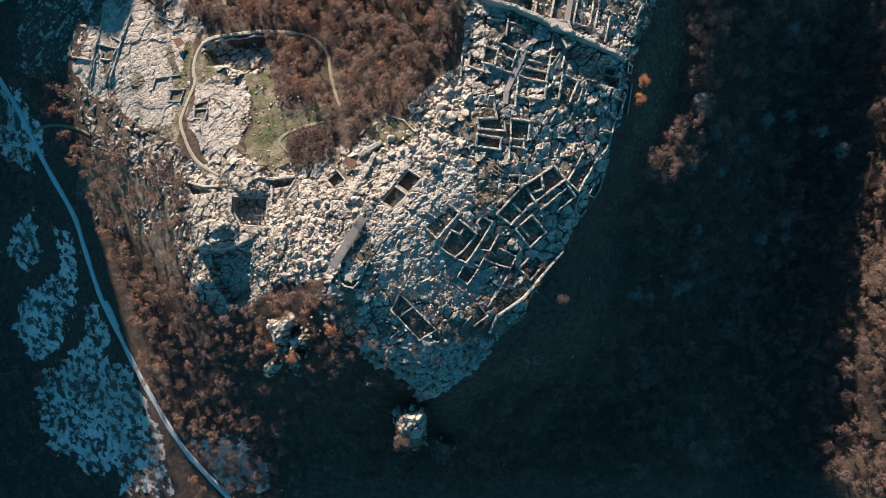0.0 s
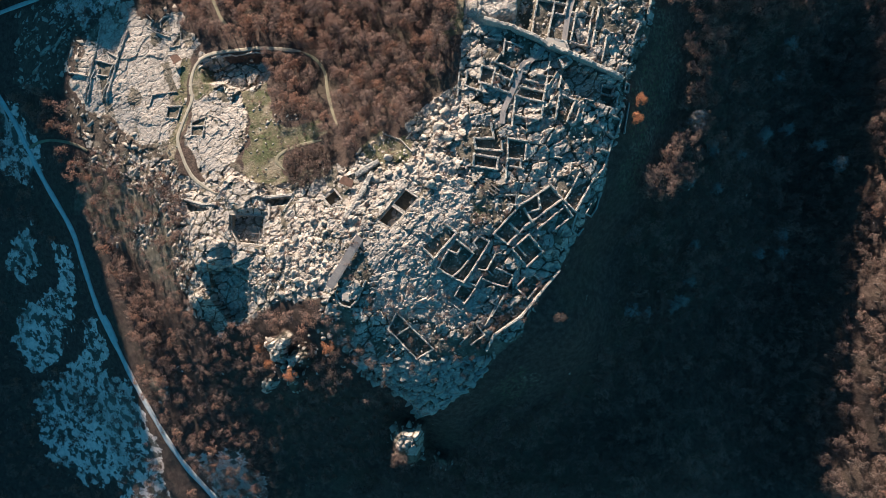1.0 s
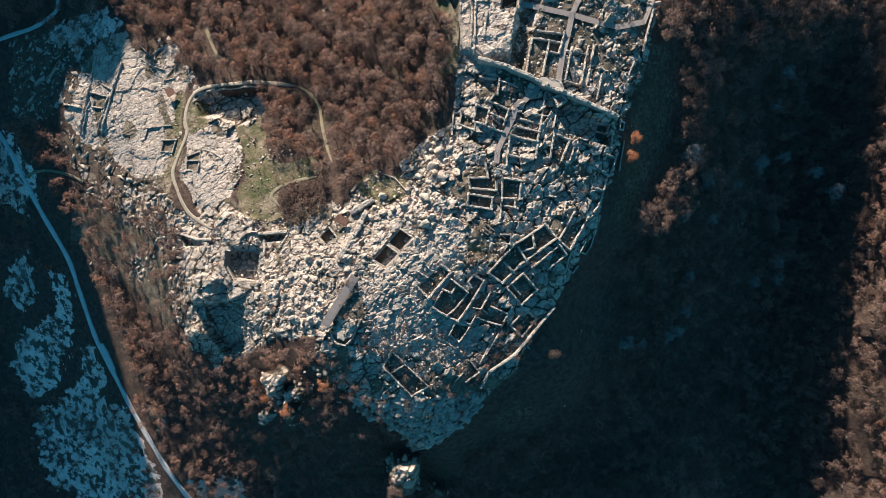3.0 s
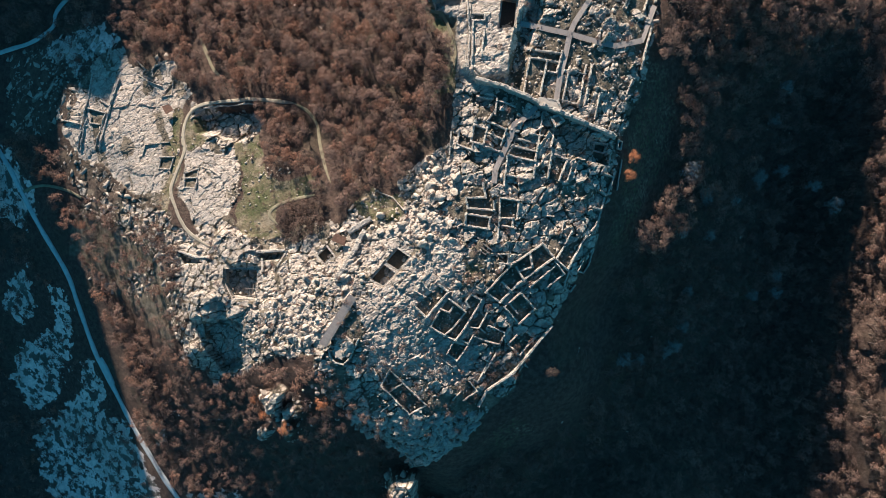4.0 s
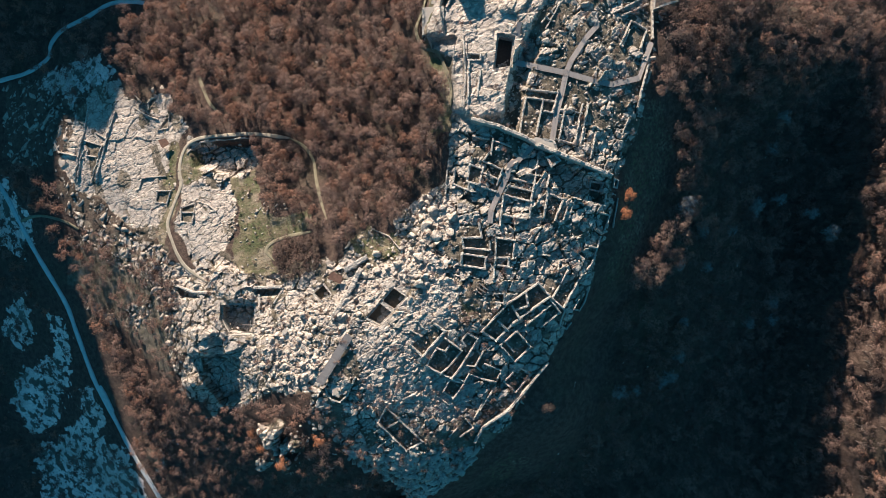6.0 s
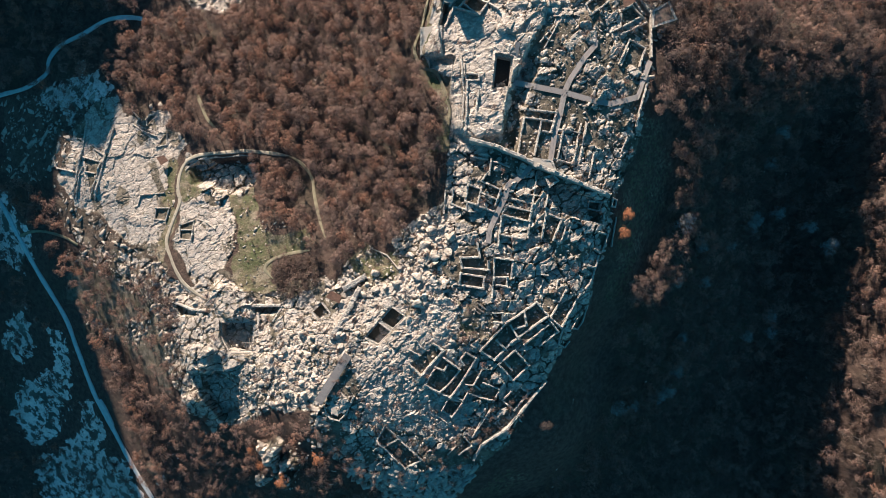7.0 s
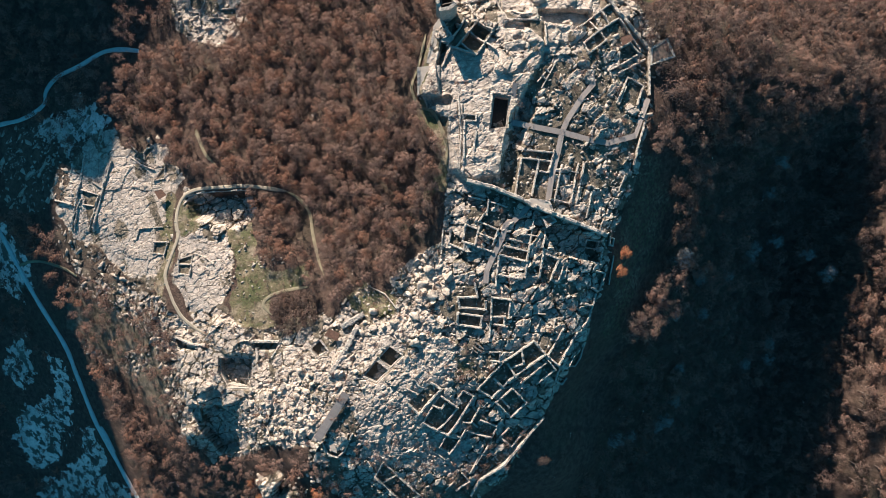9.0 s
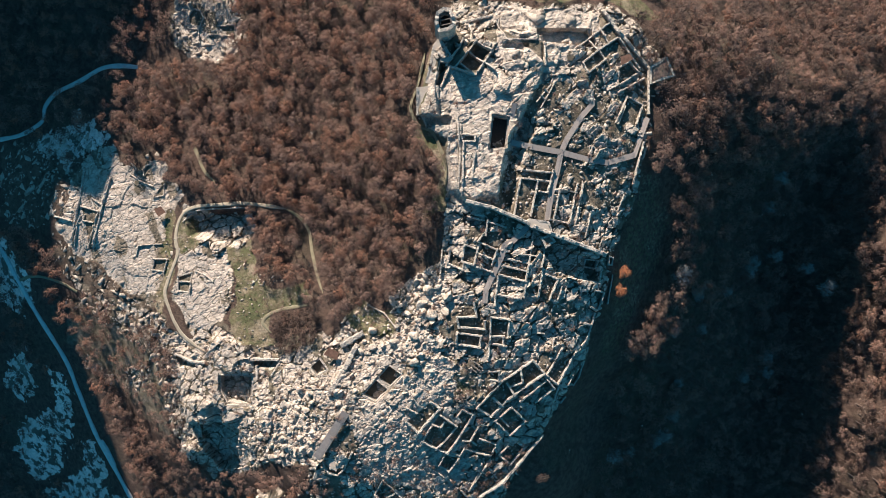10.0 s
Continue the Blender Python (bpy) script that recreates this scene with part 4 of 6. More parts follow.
_x, _y, GZ, _cover, MASKS = raise_ground()


def sample(grid, x, y):
    x, y = np.asarray(x, float), np.asarray(y, float)
    i, j = np.clip(np.searchsorted(GX, x) - 1, 0, len(GX) - 2), np.clip(np.searchsorted(GY, y) - 1, 0, len(GY) - 2)
    u, v = (x - GX[i]) / (GX[i + 1] - GX[i]), (y - GY[j]) / (GY[j + 1] - GY[j])
    return (grid[i, j] * (1 - u) + grid[i + 1, j] * u) * (1 - v) + (grid[i, j + 1] * (1 - u) + grid[i + 1, j + 1] * u) * v


def gz(x, y):
    return float(sample(GZ, x, y))


def mesh_of(name, verts, faces, material, flat=False):
    """A mesh from arrays; faces all of one size."""
    verts, faces = np.asarray(verts, np.float32), np.asarray(faces, np.int32)
    me = bpy.data.meshes.new(name)
    me.vertices.add(len(verts)), me.loops.add(faces.size), me.polygons.add(len(faces))
    me.vertices.foreach_set("co", verts.ravel())
    me.loops.foreach_set("vertex_index", faces.ravel())
    me.polygons.foreach_set("loop_start", np.arange(0, faces.size, faces.shape[1], dtype=np.int32))
    me.update(calc_edges=True)
    me.materials.append(material)
    if not flat:
        me.polygons.foreach_set("use_smooth", np.ones(len(faces), bool))
    return me


def build_ground():
    nx, ny = GZ.shape
    k = np.arange(nx * ny).reshape(nx, ny)
    faces = np.stack([k[:-1, :-1], k[1:, :-1], k[1:, 1:], k[:-1, 1:]], -1).reshape(-1, 4)
    me = mesh_of("ground", np.stack([_x, _y, GZ], -1).reshape(-1, 3), faces, GROUND)
    bare = _cover[:-1, :-1, 0] > 0.3
    me.polygons.foreach_set("use_smooth", ~bare.ravel())
    a = me.attributes.new("cover", "FLOAT_COLOR", "POINT")
    a.data.foreach_set("color", _cover.ravel())
    tagged(new("ground", me), "rocky hilltop with leaf litter, turf patches and pale valley fields", "ground", kind="structure")


build_ground()


# ---- helpers for things ----
def part(name, bm, material, parent, label=""):
    me = bpy.data.meshes.new(name)
    bm.to_mesh(me)
    bm.free()
    me.materials.append(material)
    ob = new(name, me)
    ob.parent = parent
    return tagged(ob, label) if label else ob


def thing(name, x, y, z, label, category, group="", kind=""):
    ob = new(name)
    ob.empty_display_size = 0.3
    ob.location = (x, y, z)
    return tagged(ob, label, category, group, kind)


def box(bm, a, b, wide, z0, z1):
    """A squared beam from a to b (x, y)."""
    a, b = Vector((*a, 0)), Vector((*b, 0))
    along = (b - a).normalized()
    side = Vector((-along.y, along.x, 0)) * wide / 2
    lo = [bm.verts.new((*(p + s).xy, z0)) for p, s in ((a, side), (a, -side), (b, -side), (b, side))]
    hi = [bm.verts.new((*v.co.xy, z1)) for v in lo]
    bm.faces.new(hi[::-1]), bm.faces.new(lo)
    for i in range(4):
        bm.faces.new((lo[i], hi[i], hi[i - 1], lo[i - 1]))
    return bm


def rubble_wall(a, b, wide, tall, origin, seed, worn=0.55):
    """A worn dry-stone wall: uneven top, bulging faces, following the ground."""
    rng = random.Random(seed)
    length = math.hypot(b[0] - a[0], b[1] - a[1])
    n = max(2, int(length / 0.8))
    ux, uy = (b[0] - a[0]) / length, (b[1] - a[1]) / length
    bm = bmesh.new()
    rings = []
    e = wide / 2
    drift = rng.uniform(-0.15, 0.15)
    for i in range(n + 1):
        d = (i / n) * (length + wide) - e
        cx, cy = a[0] + ux * d, a[1] + uy * d
        s0, s1 = e * rng.uniform(0.78, 1.16), e * rng.uniform(0.78, 1.16)
        base = min(gz(cx - uy * e, cy + ux * e), gz(cx + uy * e, cy - ux * e))
        mid = sample(SOFT, cx, cy)
        drift = 0.7 * drift + rng.uniform(-worn, worn) * 0.62
        top = max(mid + tall + drift, base + 0.6)
        j = lambda: rng.uniform(-0.045, 0.045)
        ring = [(cx - uy * (s0 + 0.1), cy + ux * (s0 + 0.1), base - 0.6), (cx - uy * s0 + j(), cy + ux * s0 + j(), top - 0.22 + j()),
                (cx - uy * s0 * 0.6 + j(), cy + ux * s0 * 0.6, top + j()), (cx + uy * s1 * 0.6 + j(), cy - ux * s1 * 0.6, top + j()),
                (cx + uy * s1 + j(), cy - ux * s1 + j(), top - 0.22 + j()), (cx + uy * (s1 + 0.1), cy - ux * (s1 + 0.1), base - 0.6)]
        rings.append([bm.verts.new((p[0] - origin[0], p[1] - origin[1], p[2] - origin[2])) for p in ring])
    for p, q in zip(rings, rings[1:]):
        for i in range(6):
            bm.faces.new((p[i], q[i], q[(i + 1) % 6], p[(i + 1) % 6]))
    bm.faces.new(rings[0]), bm.faces.new(rings[-1][::-1])
    bmesh.ops.recalc_face_normals(bm, faces=bm.faces)
    return bm


def blurred(z):
    """The ground without its clefts, for walls to follow."""
    k = 5
    p = np.pad(z, k, mode="edge")
    c = np.cumsum(np.cumsum(p, 0), 1)
    c = np.pad(c, ((1, 0), (1, 0)))
    n = 2 * k + 1
    return (c[n:, n:] - c[:-n, n:] - c[n:, :-n] + c[:-n, :-n]) / (n * n)


SOFT = blurred(GZ)
COUNT = [0]


def ruin(name, label, category, lines, wide=1.05, tall=1.25, group=""):
    """Foundation walls of one building; each straight run is a part."""
    xs, ys = [p[0] for l in lines for p in l], [p[1] for l in lines for p in l]
    x, y = sum(xs) / len(xs), sum(ys) / len(ys)
    ob = thing(name, x, y, float(sample(SOFT, x, y)), label, category, group)
    for l in lines:
        for a, b in zip(l, l[1:]):
            if math.hypot(b[0] - a[0], b[1] - a[1]) < 0.6:
                continue
            COUNT[0] += 1
            part("wall", rubble_wall(a, b, wide, tall, ob.location, COUNT[0]), MASONRY, ob)
    return ob


def ribbon(name, line, wide, lift, material, label, category, sink=0.4, taper=0):
    """A road or path laid on the ground, with a rounded crown and soft wavering edges."""
    pts = [Vector((*p, 0)) for p in line]
    fine = []
    for i in range(len(pts) - 1):
        p0, p1, p2, p3 = pts[max(i - 1, 0)], pts[i], pts[i + 1], pts[min(i + 2, len(pts) - 1)]
        n = max(2, int((p2 - p1).length / 1.0))
        for k in range(n):
            t = k / n
            fine.append(0.5 * ((2 * p1) + (p2 - p0) * t + (2 * p0 - 5 * p1 + 4 * p2 - p3) * t * t + (3 * p1 - p0 - 3 * p2 + p3) * t ** 3))
    fine.append(pts[-1])
    rng = random.Random(len(line) * 7 + int(wide * 100))
    verts, faces = [], []
    steps = (-0.5, -0.42, -0.14, 0.14, 0.42, 0.5)
    for i, p in enumerate(fine):
        t = (fine[min(i + 1, len(fine) - 1)] - fine[max(i - 1, 0)]).normalized()
        side = Vector((-t.y, t.x, 0))
        w = wide * (1 + 0.10 * math.sin(i * 0.37) + rng.uniform(-0.06, 0.06)) * (min(1.0, 0.25 + min(i, len(fine) - 1 - i) / taper) if taper else 1.0)
        top = float(sample(SOFT, p.x, p.y))
        for k, s in enumerate(steps):
            q = p + side * w * s
            g = float(sample(GZ, q.x, q.y))
            edge = k in (0, 5)
            verts.append((q.x, q.y, (g - sink) if edge else max(float(sample(SOFT, q.x, q.y)), g) + lift))
    for i in range(len(fine) - 1):
        for k in range(5):
            a = i * 6 + k
            faces.append((a, a + 6, a + 7, a + 1))
    return tagged(new(name, mesh_of(name, verts, faces, material)), label, category, kind="structure")


# ---- trees ----
def tree_parts(seed, tall, spread_, leaves, leaf):
    """Arrays of a leafy autumn tree: trunk and limbs (quads), and clumps of small leaf faces (quads)."""
    rng = np.random.default_rng(seed)
    tv, tf = [], []

    def limb(p, q, r0, r1):
        p, q = np.array(p), np.array(q)
        d = (q - p) / np.linalg.norm(q - p)
        s = np.cross(d, (0.3, 0.9, 0.1))
        s /= np.linalg.norm(s)
        u = np.cross(d, s)
        k = len(tv)
        for c, r in ((p, r0), (q, r1)):
            for i in range(5):
                an = i * 2 * math.pi / 5
                tv.append(c + r * (math.cos(an) * s + math.sin(an) * u))
        for i in range(5):
            tf.append((k + i, k + (i + 1) % 5, k + 5 + (i + 1) % 5, k + 5 + i))

    fork = np.array((rng.normal(0, 0.12), rng.normal(0, 0.12), tall * 0.42))
    limb((0, 0, -0.6), fork, 0.17, 0.12)
    limb(fork, fork + (rng.normal(0, 0.3), rng.normal(0, 0.3), tall * 0.45), 0.11, 0.03)
    tips = []
    for i in range(8):
        an = i * 2.4 + rng.uniform(-0.5, 0.5)
        reach = spread_ * rng.uniform(0.55, 1.0)
        tip = fork + (reach * math.cos(an), reach * math.sin(an), tall * rng.uniform(0.12, 0.5))
        limb(fork * (1, 1, rng.uniform(0.7, 1.05)), tip, 0.075, 0.02)
        tips.append(tip)
    for i in range(7):
        tips.append(fork + (rng.normal(0, spread_ * 0.33), rng.normal(0, spread_ * 0.33), tall * rng.uniform(0.3, 0.6)))
    tips = np.array(tips)
    off = rng.normal(0, 1, (leaves, 3))
    off *= (rng.uniform(0.35, 1.0, leaves) ** 0.6 / np.linalg.norm(off, axis=1))[:, None]
    c = tips[rng.integers(0, len(tips), leaves)] + off * (spread_ * 0.40, spread_ * 0.40, tall * 0.13)
    # each clump's leaves hang like shingles, facing outwards
    face = off + 0.3 * (c - fork) / spread_ + rng.normal(0, 0.13, (leaves, 3)) + (0, 0, 0.3)
    a = np.cross(face, rng.normal(0, 1, (leaves, 3)))
    a /= np.linalg.norm(a, axis=1)[:, None]
    b = np.cross(face, a)
    b /= np.linalg.norm(b, axis=1)[:, None]
    s = leaf * rng.uniform(0.55, 1.3, (leaves, 1))
    lv = np.stack([c - a * s * 0.5, c + b * s * 0.55, c + a * s * 0.5], 1).reshape(-1, 3)
    lf = np.arange(leaves * 3).reshape(-1, 3)
    tf = np.array(tf)
    return np.array(tv), np.concatenate([tf[:, :3], tf[:, (0, 2, 3)]]), lv, lf


TREES = [tree_parts(40 + i, (6.5, 7.6, 5.6, 8.2, 6.0, 7.0)[i], (2.3, 2.7, 2.1, 2.9, 2.5, 2.2)[i], 320, 0.48) for i in range(6)]
FINE_TREES = [tree_parts(80 + i, (6.5, 7.6, 5.6, 8.2, 6.0, 7.0)[i], (2.3, 2.7, 2.1, 2.9, 2.5, 2.2)[i], 1000, 0.31) for i in range(6)]
BUSHES = [tree_parts(60 + i, (2.6, 3.4, 2.1, 3.0)[i], (1.6, 2.0, 1.4, 1.9)[i], 150, 0.45) for i in range(4)]


def scatter(outlines, gap, seed, avoid=None, keep=1.0):
    """Random spots inside outlines, no closer than about gap."""
    rng = np.random.default_rng(seed)
    spots = []
    for o in outlines:
        xs, ys = [p[0] for p in o], [p[1] for p in o]
        gx, gy = np.meshgrid(np.arange(min(xs), max(xs), gap), np.arange(min(ys), max(ys), gap * 0.88))
        gx = gx + (np.arange(gx.shape[0]) % 2)[:, None] * gap / 2
        px, py = gx.ravel() + rng.normal(0, gap * 0.24, gx.size), gy.ravel() + rng.normal(0, gap * 0.24, gx.size)
        ok = (inside(px, py, o, 1.0) > 0.5) & (rng.random(px.size) < keep)
        spots += [(float(a), float(b)) for a, b in zip(px[ok], py[ok]) if avoid is None or not avoid(a, b)]
    return spots


def in_pit(x, y):
    return float(sample(MASKS["kept"], x, y)) > 0.05


def near_line(lines, dist):
    segs = [(a, b) for l in lines for a, b in zip(l, l[1:])]

    def test(x, y):
        for (ax, ay), (bx, by) in segs:
            u = min(1, max(0, ((x - ax) * (bx - ax) + (y - ay) * (by - ay)) / ((bx - ax) ** 2 + (by - ay) ** 2 + 1e-9)))
            if math.hypot(x - ax - u * (bx - ax), y - ay - u * (by - ay)) < dist:
                return True
        return False
    return test


def tone_of(me, values):
    me.attributes.new("tone", "FLOAT", "POINT").data.foreach_set("value", np.asarray(values, np.float32))


def woods(name, spots, kinds, seed, label, lo=0.75, hi=1.25, tones=(0.0, 0.9)):
    """A stand of trees that nobody could count, in one mesh."""
    rng = np.random.default_rng(seed)
    V, Fc, mat, tone, n = [], [], [], [], 0
    for x, y in spots:
        tv, tf, lv, lf = kinds[rng.integers(len(kinds))]
        an, s = rng.uniform(0, 6.283), rng.uniform(lo, hi)
        m = np.array([[math.cos(an), -math.sin(an), 0], [math.sin(an), math.cos(an), 0], [0, 0, rng.uniform(0.85, 1.15)]]) * s
        at = np.array((x, y, gz(x, y)))
        V += [tv @ m.T + at, lv @ m.T + at]
        Fc += [tf + n, lf + n + len(tv)]
        mat += [np.zeros(len(tf), np.int32), np.ones(len(lf), np.int32)]
        tone.append(np.full(len(tv) + len(lv), rng.uniform(*tones)))
        n += len(tv) + len(lv)
    me = mesh_of(name, np.concatenate(V), np.concatenate(Fc), BARK, flat=True)
    me.materials.append(LEAVES)
    me.polygons.foreach_set("material_index", np.concatenate(mat))
    tone_of(me, np.concatenate(tone))
    return tagged(new(name, me), label, "woods", kind="stuff")


def single_trees(spots, kinds, name, label, group, seed, lo=0.8, hi=1.2, tones=(0.0, 0.9), foliage=LEAVES):
    rng = np.random.default_rng(seed)
    shared = []
    for k in kinds:
        for j in range(3):
            trunk, crown = mesh_of("trunk", k[0], k[1], BARK, True), mesh_of("crown", k[2], k[3], foliage, True)
            tone_of(crown, np.full(len(k[2]), tones[0] + (tones[1] - tones[0]) * rng.random()))
            shared.append((trunk, crown))
    for x, y in spots:
        trunk, crown = shared[rng.integers(len(shared))]
        ob = thing(name, x, y, float(sample(SOFT, x, y)), label, "tree" if name == "tree" else "bush", group)
        ob.rotation_euler.z = rng.uniform(0, 6.283)
        s = rng.uniform(lo, hi)
        ob.scale = (s, s, s * rng.uniform(0.85, 1.15))
        for n, me in (("trunk", trunk), ("crown", crown)):
            new(n, me).parent = ob


# ---- boulders ----
def boulder_mesh(seed):
    rng = random.Random(seed)
    bm = bmesh.new()
    bmesh.ops.create_icosphere(bm, subdivisions=3, radius=1.0)
    planes = [(Vector((rng.gauss(0, 1), rng.gauss(0, 1), rng.gauss(0, 0.8))).normalized(), rng.uniform(0.42, 0.75)) for _ in range(13)]
    for v in bm.verts:
        for n, d in planes:
            over = v.co.dot(n) - d
            if over > 0:
                v.co -= n * over * 0.88
        v.co += v.co * noise.noise(v.co * 2.3 + Vector((seed, 0, 0))) * 0.07
    for f in bm.faces:
        f.smooth = True
    me = bpy.data.meshes.new("boulder")
    bm.to_mesh(me)
    bm.free()
    me.materials.append(ROCK)
    return me


BOULDERS = [boulder_mesh(i + 3) for i in range(12)]


def boulders(spots, lo, hi, label, group, seed, flat=(0.55, 0.9)):
    rng = random.Random(seed)
    for x, y in spots:
        ob = new("boulder", rng.choice(BOULDERS))
        s = lo + (hi - lo) * rng.random() ** 1.7
        ob.scale = (s * rng.uniform(0.75, 1.35), s * rng.uniform(0.7, 1.1), s * rng.uniform(*flat))
        ob.rotation_euler = (rng.uniform(-0.25, 0.25), rng.uniform(-0.25, 0.25), rng.uniform(0, 6.283))
        ob.location = (x, y, float(sample(SOFT, x, y)) + 0.18 * s)
        tagged(ob, label, "boulder", group)


def block_shape(seed, long):
    """An angular lump of broken rock: the hull of a few points on a squarish body."""
    rng = random.Random(seed)
    bm = bmesh.new()
    for _ in range(12):
        p = Vector((rng.uniform(-1, 1), rng.uniform(-1, 1), rng.uniform(-1, 1)))
        k = max(abs(p.x), abs(p.y), abs(p.z))
        p = p / k * rng.uniform(0.8, 1.0)
        p = p.lerp(p.normalized(), rng.uniform(0.0, 0.25))
        bm.verts.new((p.x * long, p.y, p.z))
    hull = bmesh.ops.convex_hull(bm, input=bm.verts)
    bmesh.ops.delete(bm, geom=hull["geom_interior"], context="VERTS")
    bmesh.ops.triangulate(bm, faces=bm.faces)
    bm.verts.index_update()
    v, f = np.array([q.co[:] for q in bm.verts]), np.array([[q.index for q in g.verts] for g in bm.faces])
    bm.free()
    return v, f


def pebble_shape(seed):
    """A rounded lump with a few worn flats."""
    rng = random.Random(seed)
    bm = bmesh.new()
    bmesh.ops.create_icosphere(bm, subdivisions=2, radius=1.0)
    planes = [(Vector((rng.gauss(0, 1), rng.gauss(0, 1), rng.gauss(0, 0.8))).normalized(), rng.uniform(0.42, 0.72)) for _ in range(11)]
    for v in bm.verts:
        for n, d in planes:
            v.co -= n * max(0.0, v.co.dot(n) - d) * 0.9
    bm.verts.index_update()
    v, f = np.array([q.co[:] for q in bm.verts]), np.array([[q.index for q in g.verts] for g in bm.faces])
    bm.free()
    return v, f


PEBBLES = [pebble_shape(170 + i) for i in range(10)]
BLOCKS = [block_shape(70 + i, 1.0 + 0.12 * (i % 5)) for i in range(16)]


def broken_rock(name, spots, lo, hi, seed, label, flat=(0.5, 0.95), lie=0.5, stray=0.5, deep=0.1, tip=0.3, kinds=(), stretch=1.0):
    """Angular blocks half sunk in the ground, roughly in line with the joints of the rock."""
    rng = np.random.default_rng(seed)
    V, Fc, n = [], [], 0
    for x, y in spots:
        v, f = (kinds or BLOCKS)[rng.integers(len(kinds or BLOCKS))]
        s = lo + (hi - lo) * rng.random() ** 2.0
        v = v * (s * stretch * rng.uniform(0.8, 1.5), s * rng.uniform(0.65, 1.0), s * rng.uniform(*flat))
        m = Euler((rng.normal(0, tip), rng.normal(0, tip), lie + rng.normal(0, stray) + (math.pi / 2 if rng.random() < 0.3 else 0))).to_matrix()
        V.append(v @ np.array(m).T + (x, y, float(sample(SOFT, x, y)) + deep * s))
        Fc.append(f + n)
        n += len(v)
    me = mesh_of(name, np.concatenate(V), np.concatenate(Fc), STONE, True)
    return tagged(new(name, me), label, "rocks", kind="stuff")


def loose_slabs(spots, lo, hi, seed):
    """Flat weathered slabs lying close together, each a thing of its own."""
    rng = random.Random(seed)
    shared = [mesh_of("flat_rock", v, f, STONE, True) for v, f in BLOCKS]
    for x, y in spots:
        ob = new("flat_rock", rng.choice(shared))
        s = lo + (hi - lo) * rng.random() ** 1.6
        ob.scale = (s * rng.uniform(0.8, 1.5), s * rng.uniform(0.65, 1.0), s * rng.uniform(0.22, 0.42))
        ob.rotation_euler = (rng.gauss(0, 0.1), rng.gauss(0, 0.1), 0.9 + rng.gauss(0, 0.8))
        ob.location = (x, y, float(sample(SOFT, x, y)) + 0.1 * s)
        tagged(ob, "flat pale tuff slab bedded in the shaded rock spur", "rock", "slabs of the rock spur")


# ---- timber walkways ----
def walkway(name, label, line, wide, lift, rails=True, category="walkway", planks=1):
    """A raised deck on posts with handrails, one deck per straight run."""
    zs = [max(float(sample(SOFT, *p)) for p in (a,)) + lift for a in line]
    x0, y0 = line[0]
    ob = thing(name, x0, y0, float(sample(SOFT, x0, y0)), label, category)
    o = ob.location

    def beam(pname, a, b, za, zb, w, h, mat):
        bm = bmesh.new()
        box(bm, (a[0] - o.x, a[1] - o.y), (b[0] - o.x, b[1] - o.y), w, 0, h)
        d = Vector((b[0] - a[0], b[1] - a[1]))
        for v in bm.verts:
            t = ((v.co.x + o.x - a[0]) * d.x + (v.co.y + o.y - a[1]) * d.y) / max(d.length_squared, 1e-6)
            v.co.z += za + (zb - za) * t - o.z
        return part(pname, bm, mat, ob)

    for i in range(len(line) - 1):
        a, b = Vector(line[i]), Vector(line[i + 1])
        d = (b - a).normalized()
        side = Vector((-d.y, d.x))
        a2 = a - d * (wide * 0.22 if i else 0)
        n = max(1, int((b - a).length / 4.5))
        b2 = b + d * (wide * 0.22 if i < len(line) - 2 else 0)
        for k in range(planks):
            p, q = a2.lerp(b2, k / planks), a2.lerp(b2, (k + (1.0 if planks == 1 else 0.965)) / planks)
            h0, h1 = zs[i] + (zs[i + 1] - zs[i]) * k / planks - 0.02 * (i % 2), zs[i] + (zs[i + 1] - zs[i]) * (k + 1) / planks - 0.02 * (i % 2)
            beam("deck" if planks == 1 else "plank", p, q, h0, h1, wide, 0.12, BOARDS)
        if not rails:
            continue
        for s in (-1, 1):
            off = side * s * (wide / 2 - 0.06)
            rail = beam("handrail", a + off, b + off, zs[i] + 0.9, zs[i + 1] + 0.9, 0.03, 0.03, RAIL)
            for k in range(n + 1):
                t = k / n
                p = a + (b - a) * t + off
                z = zs[i] + (zs[i + 1] - zs[i]) * t
                bm = bmesh.new()
                low = float(sample(GZ, p.x, p.y)) - 0.2
                box(bm, (p.x - 0.025 - o.x, p.y - o.y), (p.x + 0.025 - o.x, p.y - o.y), 0.05, low - o.z, z + 0.95 - o.z)
                part("post", bm, RAIL, rail)
    return ob


